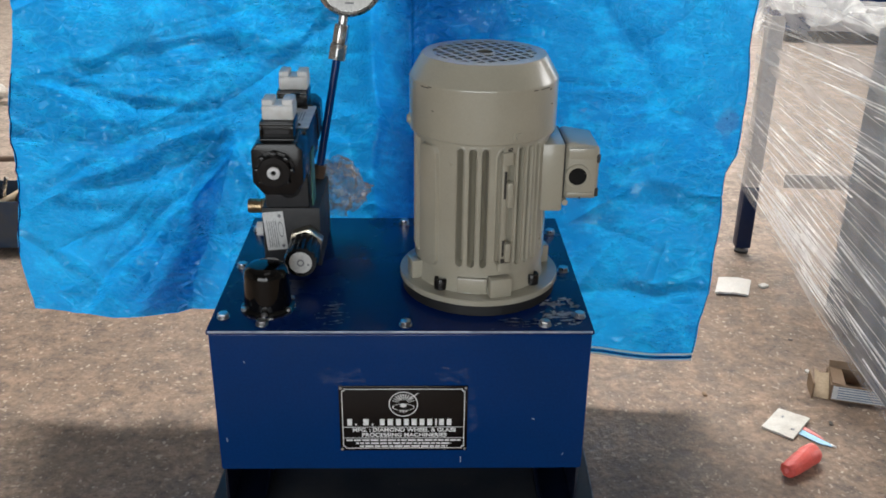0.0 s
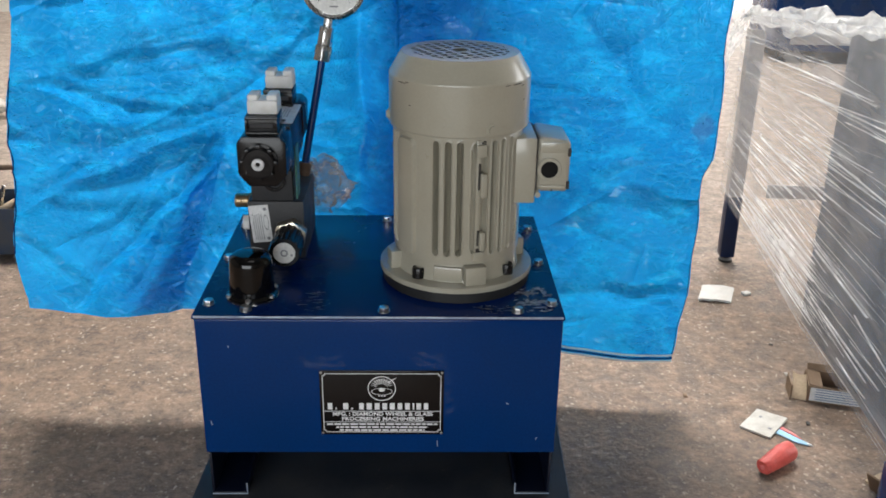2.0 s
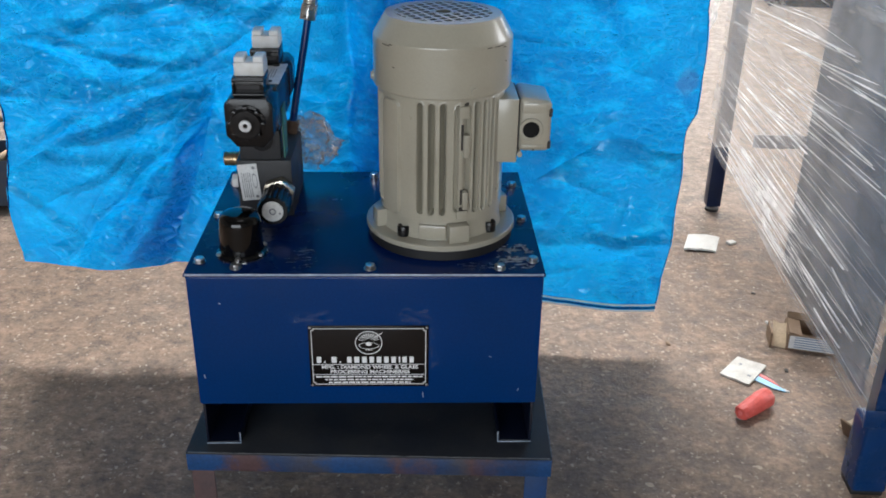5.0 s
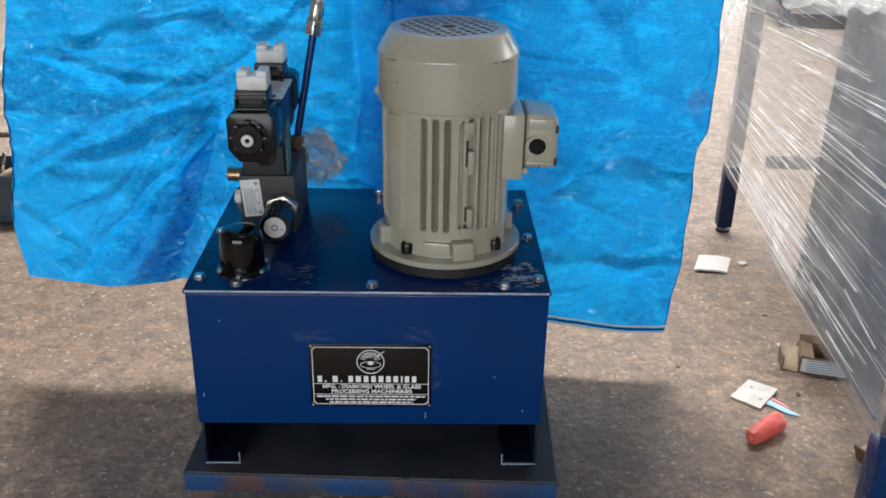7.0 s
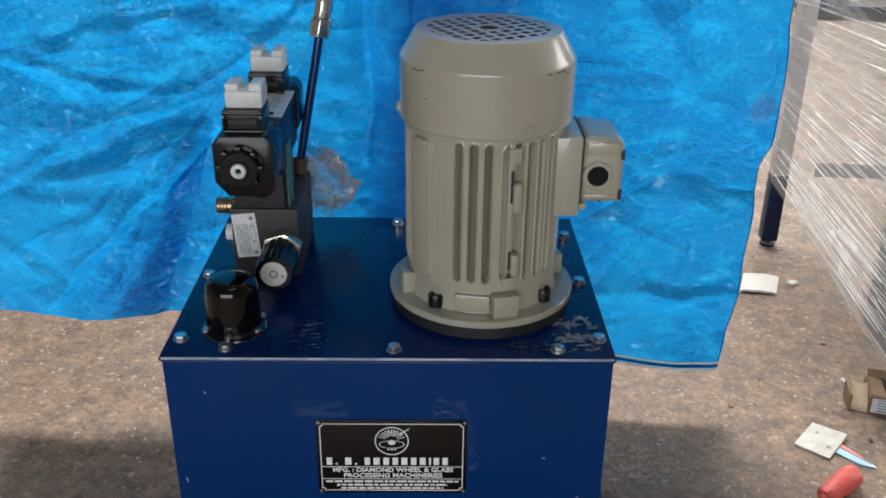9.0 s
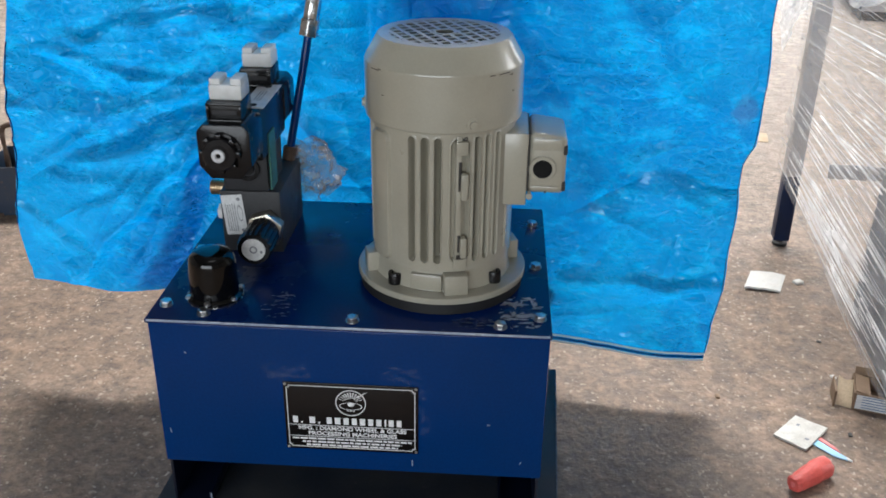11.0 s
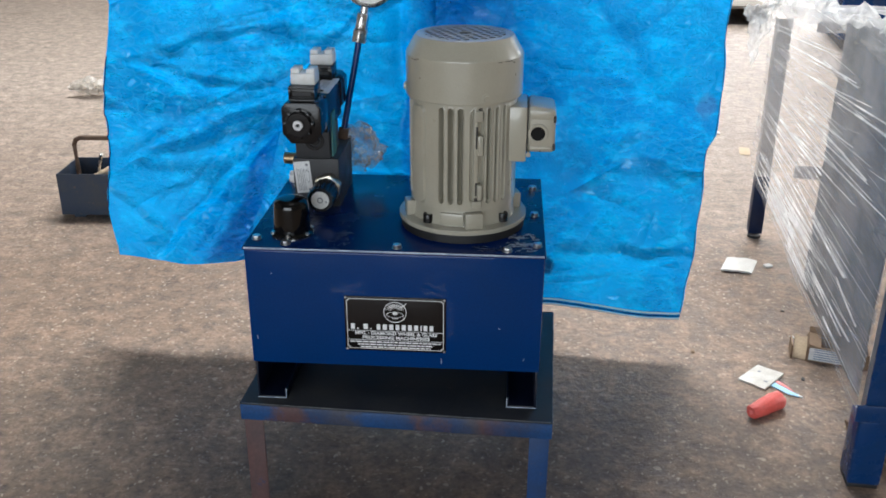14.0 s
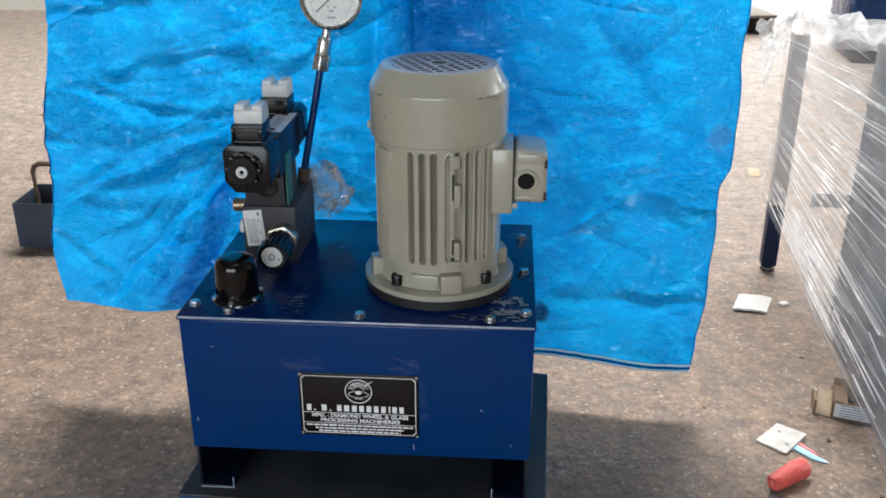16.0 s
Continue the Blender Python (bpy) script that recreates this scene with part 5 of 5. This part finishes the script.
for z in (0.215, MT - 0.065):
    part("rail", box(MW - 0.014, MW - 0.0095, 0.045, ML - 0.045, z, z + 0.045, 0.001), "frame_blue", mac)
    for y, mt in ((0.012, "frame_blue"), (ML - 0.016, "post_pale")):
        part("rail", box(0.05 if y < 1 else 0.13, MW - 0.05, y, y + 0.004, z, z + 0.045, 0.001), mt, mac)
part("front_panel", box(0.006, MW - 0.004, -0.006, -0.002, 0.17, 0.94, 0.001), "frame_blue", mac, "blue sheet front panel")
bm = box(0.008, 0.012, 0.068, 0.61, 0.185, 0.70, 0.001)
for v in bm.verts:
    if v.co.z > 0.4:
        v.co.z = rim(v.co.y) - 0.035 + (v.co.z - 0.70)
part("side_panel", bm, "panel_grey", mac, "grey sheet steel panel")


def wrap_side(u, v):
    y = -0.008 + (ML + 0.012) * u
    z = 0.168 + 0.062 * u + (rim(y) - 0.185 - 0.062 * u) * v
    s = noise.ridged_multi_fractal(Vector((y * 1.1, z * 9 + 0.9 * y, 2.0)), 0.8, 2.1, 4, 1.0, 2.0)
    return (-0.004 - 0.005 * s + 0.012 * math.sin(math.pi * u) * math.sin(math.pi * v), y, z)


def wrap_front(u, v):
    x = -0.004 + (MW + 0.006) * u
    z = 0.168 + (0.945 - 0.168) * v
    s = noise.ridged_multi_fractal(Vector((x * 1.2, z * 9, 7.0)), 0.8, 2.1, 4, 1.0, 2.0)
    return (x, -0.0125 - 0.003 * s, z)


def wrap_top(u, v):
    y = -0.02 + (ML + 0.06) * u
    a = v * 1.35
    d = noise.turbulence_vector(Vector((y * 6, v * 3, 3.3)), 3, False)
    return (-0.010 + 0.085 * v + d.x * 0.022, y + d.y * 0.03, rim(y) - 0.045 + 0.040 * math.sin(math.pi * min(1, v * 1.6)) + d.z * 0.030)


def wrap_tail(u, v):
    d = noise.turbulence_vector(Vector((u * 4, v * 6, 8.8)), 4, True)
    return (-0.10 * u * (1 - 0.5 * v) + 0.02 * d.x, ML - 0.02 + 0.05 * u + d.y * 0.03, rim(ML) - 0.02 - 0.20 * v * u - 0.03 * u + d.z * 0.03)


def wrap_lid(u, v):
    d = noise.turbulence_vector(Vector((u * 8, v * 6, 5.1)), 3, True)
    return (0.08 + (MW - 0.09) * u, (ML + 0.02) * v, rim((ML + 0.02) * v) - 0.020 + 0.007 * d.z)


part("wrap_side", sheet(wrap_side, 110, 80), "wrap", mac, "clear stretch film in tight streaks", 0)
part("wrap_front", sheet(wrap_front, 60, 60), "wrap_clear", mac, "clear stretch film", 0)
part("wrap_edge", sheet(wrap_top, 160, 24), "wrap_bunch", mac, "bunched whitish film along the top", 0)
part("wrap_tail", sheet(wrap_tail, 26, 26), "wrap_bunch", mac, "loose tail of film", 0)
part("wrap_lid", sheet(wrap_lid, 60, 80), "wrap_top", mac, "clear film over the top", 0)



def film_z(y, z):
    """Stretch marks run as the film does, between its lower hem and the sloping top."""
    f, u = (z - 0.19) / 0.75, y / ML
    low = 0.168 + 0.062 * u
    return low + (rim(y) - 0.04 - low) * min(0.97, f)


rnd = random.Random(8)
for k in range(150):
    low = k % 2
    z0 = rnd.uniform(0.235, 0.43) if low else rnd.uniform(0.50, 0.88)
    y0 = rnd.uniform(-0.02, 0.75)
    long = rnd.uniform(0.15, 0.75)
    z1 = z0 + rnd.uniform(-0.02, 0.03)
    if k >= 110:
        z0, y0, long = rnd.uniform(0.45, 0.90), rnd.uniform(0.1, 1.15), rnd.uniform(0.2, 0.7)
        z1 = z0 + rnd.uniform(-0.015, 0.02)
    elif k >= 46:
        z0, y0, long = rnd.uniform(0.225, 0.36), rnd.uniform(0.35, 0.95), rnd.uniform(0.15, 0.55)
        z1 = z0 - rnd.uniform(0.0, 0.02)
    r = rnd.choice((0.0006, 0.0008, 0.0011)) if k >= 46 else rnd.choice((0.0006, 0.0009, 0.0013, 0.0019, 0.0028))
    pts = []
    for i in range(17):
        s = i / 16
        y = min(ML - 0.02, y0 + long * s)
        z = film_z(y, z0 + (z1 - z0) * s) + 0.0006 * math.sin(5 * s + k)
        pts.append((-0.011 - 0.0015 * math.sin(math.pi * s), y, z))
    bm = tube_along(pts, r, 5)
    for v in bm.verts:
        s = min(1.0, max(0.0, (v.co.y - y0) / long))
        c = film_z(v.co.y, z0 + (z1 - z0) * s) + 0.0006 * math.sin(5 * s + k)
        v.co.z = c + (v.co.z - c) * (0.15 + 0.85 * math.sin(math.pi * (0.03 + 0.94 * s)) * (0.75 + 0.25 * math.sin(23 * s + k)))
    part("wrap_fold", bm, "film_fold", mac, "", 60)

# ---- litter on the floor ----
foam = thing("foam_sheet", (0.950, 1.325, 0), "white foam packing sheet lying on the floor", "foam sheet", turn=-8)


def foam_point(u, v):
    return (-0.068 + 0.095 * u + 0.026 * v, -0.050 + 0.104 * v, 0.009 + 0.004 * math.sin(3 * u) - 0.004 * u * u + 0.003 * noise.noise(Vector((u * 4, v * 4, 0))))


part("sheet", thick(sheet(foam_point, 14, 12), 0.006), "foam", foam)
bit = thing("foam_scrap", (1.035, 1.335, 0), "small scrap of white foam on the floor", "foam scrap")
part("scrap", box(-0.013, 0.013, -0.010, 0.010, 0, 0.009, 0.003, m=pose(0, 0, 0, 0, 0, 25)), "foam", bit)
card = thing("card_square", (0.8475, 0.634, 0), "dirty off-white piece of board on the floor", "board offcut", turn=-42)


def card_point(u, v):
    return (-0.036 + 0.072 * u, -0.048 + 0.096 * v, 0.006 + 0.005 * u * v + 0.0015 * noise.noise(Vector((u * 3, v * 3, 4))))


part("board", thick(sheet(card_point, 12, 12), 0.005), "card", card)
part("pencil_mark", box(-0.018, -0.012, 0.014, 0.022, 0.0072, 0.0078), "ink", card)
part("pencil_mark", box(0.018, 0.026, -0.02, -0.014, 0.0085, 0.0092), "ink", card)
strip = thing("plastic_strip", (0.893, 0.592, 0), "thin blue and pink plastic strip on the floor", "plastic strip", turn=-52)
part("blue_half", prism([(-0.050, -0.022), (0.026, -0.018), (0.050, -0.006), (0.044, 0.0), (-0.050, 0.0)], 0.001, 0.004, 0.0008), "cyan", strip, "pale sky blue face")
part("pink_half", prism([(-0.050, 0.0012), (0.030, 0.0012), (0.008, 0.009), (-0.050, 0.014)], 0.001, 0.005, 0.0008), "pink", strip, "pink edge")
part("white_tip", prism([(0.0465, -0.0055), (0.058, -0.0015), (0.0425, 0.0005)], 0.001, 0.005, 0.0005), "paper", strip, "white torn tip")
plug = thing("plastic_sleeve", (0.822, 0.476, 0), "soft red ribbed plastic sleeve lying on the floor", "plastic sleeve", turn=38)
m = pose(-0.055, 0, 0.0215, 0, 90, 0)
bm = lathe([(0.006, -0.002), (0.013, -0.002), (0.0165, 0.003), (0.0172, 0.011), (0.018, 0.02), (0.019, 0.03), (0.020, 0.04), (0.021, 0.05), (0.0215, 0.06), (0.022, 0.072), (0.0225, 0.085), (0.021, 0.098), (0.017, 0.104), (0.006, 0.106), (0.004, 0.100)], seg=64, m=m)
for v in bm.verts:
    v.co += noise.noise_vector(v.co * 60) * 0.0028 + noise.noise_vector(v.co * 190) * 0.0016
    v.co.z = max(v.co.z, 0.0006)
part("sleeve", bm, "red", plug)
part("mouth", lathe([(0, -0.001), (0.009, -0.001), (0.009, 0.002), (0, 0.002)], seg=20, m=m), "pink", plug, "open end of the sleeve")

cb = thing("cardboard_box", (0.986, 0.737, 0), "small torn open cardboard box with a white label", "cardboard box", turn=-16)
bm = box(0.0, 0.150, 0.0, 0.085, 0.0, 0.003)
box(0.0, 0.150, 0.0, 0.003, 0.003, 0.042, bm=bm)
box(0.0, 0.150, 0.082, 0.085, 0.003, 0.042, bm=bm)
box(0.147, 0.150, 0.003, 0.082, 0.003, 0.042, bm=bm)
box(0.0, 0.003, 0.003, 0.082, 0.003, 0.042, bm=bm)
part("carton", bm, "cardboard", cb)


def flap_point(u, v):
    return (-0.032 + 0.032 * u, 0.004 + 0.050 * v ** 1.2 - 0.006 * u, 0.002 + 0.044 * v ** 0.9 - 0.006 * math.sin(math.pi * u) * v)


part("side_flap", thick(sheet(flap_point, 8, 8), 0.003), "cardboard_in", cb, "pale inner side of an open flap")
part("flap_edge", box(-0.0385, -0.0345, 0.0, 0.062, 0.0, 0.040, 0.0, m=pose(0, 0, 0, 0, 0, 4)), "cardboard", cb, "brown torn edge")
part("top_flap", box(0.004, 0.146, 0.0, 0.016, 0.0, 0.0025, 0, m=pose(0, 0.0855, 0.042, 52, 0, 0)), "cardboard", cb, "open brown flap")
part("end_flap", box(0.0, 0.030, 0.006, 0.080, 0.0, 0.0025, 0, m=pose(0.0035, 0, 0.0422, 0, 8, 0)), "cardboard", cb)
lb = part("label", box(0.006, 0.140, -0.0006, -0.0002, 0.004, 0.039), "paper", cb, "white printed label")
for k in range(5):
    part("print_bar", box(0.018, 0.128 - 0.012 * (k % 2), -0.0010, -0.0007, 0.008 + 0.0066 * k, 0.0105 + 0.0066 * k), "ink_blue", lb)
cbs = thing("cardboard_sheet", (1.105, 0.36, 0), "torn brown cardboard lying under the wrapped machine", "cardboard", turn=24)
part("sheet", thick(sheet(lambda u, v: (-0.10 + 0.2 * u, -0.09 + 0.18 * v, 0.006 + 0.030 * max(0.0, v - 0.55) + 0.004 * math.sin(6 * u)), 10, 10), 0.004), "cardboard_in", cbs)
part("bent_flap", thick(sheet(lambda u, v: (-0.10 - 0.02 * v, -0.085 + 0.16 * u, 0.007 + 0.045 * v), 6, 3), 0.004), "cardboard", cbs)

rnd = random.Random(11)
for i, (x, y, r, mname, nm, lab, cat) in enumerate((
        (0.953, 0.638, 0.007, "chip", "metal_scrap", "tiny dark metal scrap on the floor", "metal scrap"),
        (0.985, 0.86, 0.008, "foam", "foam_scrap", "small scrap of white foam on the floor", "foam scrap"),
        (1.00, 1.02, 0.006, "chip", "metal_scrap", "tiny dark metal scrap on the floor", "metal scrap"),
        (0.70, 0.76, 0.008, "cardboard", "wood_chip", "tiny brown wood chip on the floor", "wood chip"),
        (1.176, 2.875, 0.018, "foam", "foam_scrap", "small scrap of white foam on the floor", "foam scrap"))):
    b = thing(nm, (x, y, 0), lab, cat)
    bm = box(-r, r, -0.6 * r, 0.6 * r, 0, 0.5 * r, 0.2 * r, m=pose(0, 0, 0, 0, 0, rnd.uniform(0, 180)))
    part("scrap", bm, mname, b)
pap = thing("paper_slip", (1.24, 2.60, 0), "slip of white paper on the floor", "paper slip", turn=-10)
part("slip", thick(sheet(lambda u, v: (-0.022 + 0.044 * u, -0.055 + 0.11 * v, 0.003 + 0.004 * math.sin(3 * v)), 4, 8), 0.001), "cardboard_in", pap)

# ---- tool box ----
tb = thing("tool_box", (-1.17, 1.69, 0), "open worn blue metal tool box full of tools on the floor", "tool box", turn=3)
bm = box(-0.24, 0.24, -0.10, 0.10, 0.012, 0.016)
for s in (-1, 1):
    box(-0.24, 0.24, min(s * 0.10, s * 0.097), max(s * 0.10, s * 0.097), 0.016, 0.165, 0, bm=bm)
    box(min(s * 0.24, s * 0.237), max(s * 0.24, s * 0.237), -0.097, 0.097, 0.016, 0.165, 0, bm=bm)
    box(min(s * 0.2, s * 0.16), max(s * 0.2, s * 0.16), -0.09, 0.09, 0.0, 0.012, 0, bm=bm)
part("box_body", bm, "toolbox", tb, "scratched blue sheet metal body")
pts = [(-0.20, 0.0, 0.02)] + [(-0.20, 0.0, 0.15), (-0.20, 0.0, 0.245), (-0.193, 0, 0.262), (-0.175, 0, 0.270), (0.175, 0, 0.270), (0.193, 0, 0.262), (0.20, 0, 0.245), (0.20, 0, 0.02)]
part("handle", tube_along(pts, 0.009, 8), "rust", tb, "rusty bent steel handle")
for a, c, r, mn in (((-0.17, 0.05, 0.03), (-0.10, -0.02, 0.215), 0.006, "steel"), ((-0.05, -0.05, 0.03), (0.03, 0.04, 0.21), 0.007, "rust"), ((-0.19, -0.05, 0.10), (-0.03, 0.03, 0.175), 0.013, "cardboard_in"), ((-0.18, 0.02, 0.08), (0.1, -0.05, 0.150), 0.018, "wood_dark"), ((0.0, -0.03, 0.06), (0.17, 0.05, 0.18), 0.012, "rust"), ((0.05, 0.05, 0.08), (0.2, -0.04, 0.155), 0.016, "chip"), ((-0.12, -0.06, 0.06), (-0.02, 0.06, 0.165), 0.012, "rust"),
                    ((-0.2, 0.06, 0.05), (-0.06, 0.05, 0.16), 0.014, "black"), ((-0.14, 0.0, 0.05), (-0.05, -0.03, 0.19), 0.005, "brass")):
    part("tool", rod(a, c, r), mn, tb, "used hand tool")

# ---- far end of the shed ----
fb = thing("plastic_bundle", (-2.02, 3.30, 0), "dusty crumpled bundle of clear plastic on the floor", "plastic bundle", turn=8)


def bundle(u, v):
    a = 2 * math.pi * u
    d = noise.turbulence_vector(Vector((2.5 * math.cos(a), 2.5 * math.sin(a), 5 * v)), 4, True) * 0.06
    r = 0.050 * math.sin(math.pi * min(1, 0.05 + 0.93 * v)) * (0.75 + 0.35 * math.sin(9 * v))
    return (-0.15 + 0.37 * v + d.x, r * 0.9 * math.cos(a) + d.y, max(0.002, 0.030 + r * 0.75 * math.sin(a) + d.z))


part("film", sheet(bundle, 36, 26), "bag_far", fb, "", 0)
pal = thing("wooden_pallet", (1.546, 6.37, 0), "pale wooden pallet on the floor", "pallet", turn=8)
part("deck", box(-0.56, 0.56, -0.50, 0.50, 0.126, 0.146, 0.003), "wood", pal, "pale plywood deck")
for x in (-0.5, 0.0, 0.5):
    part("bearer", box(x - 0.05, x + 0.05, -0.48, 0.485, 0.0, 0.1255, 0.002), "wood_dark", pal)
far = thing("blue_machine", (3.3, 5.2, 0), "large dark navy machine with white knobs standing far off", "machine", turn=-8)
part("cabinet", box(-0.9, 0.9, -0.4, 0.4, 0.08, 1.35, 0.01), "frame_blue", far)
part("plinth", box(-0.85, 0.85, -0.36, 0.36, 0.0, 0.08), "rubber", far)
for x, z in ((-0.66, 0.50), (-0.52, 0.62), (-0.60, 0.70), (-0.40, 0.52)):
    part("knob", lathe([(0, 0), (0.028, 0), (0.024, 0.03), (0, 0.032)], seg=20, m=facing((x, -0.4, z))), "white_cap", far, "white knob")
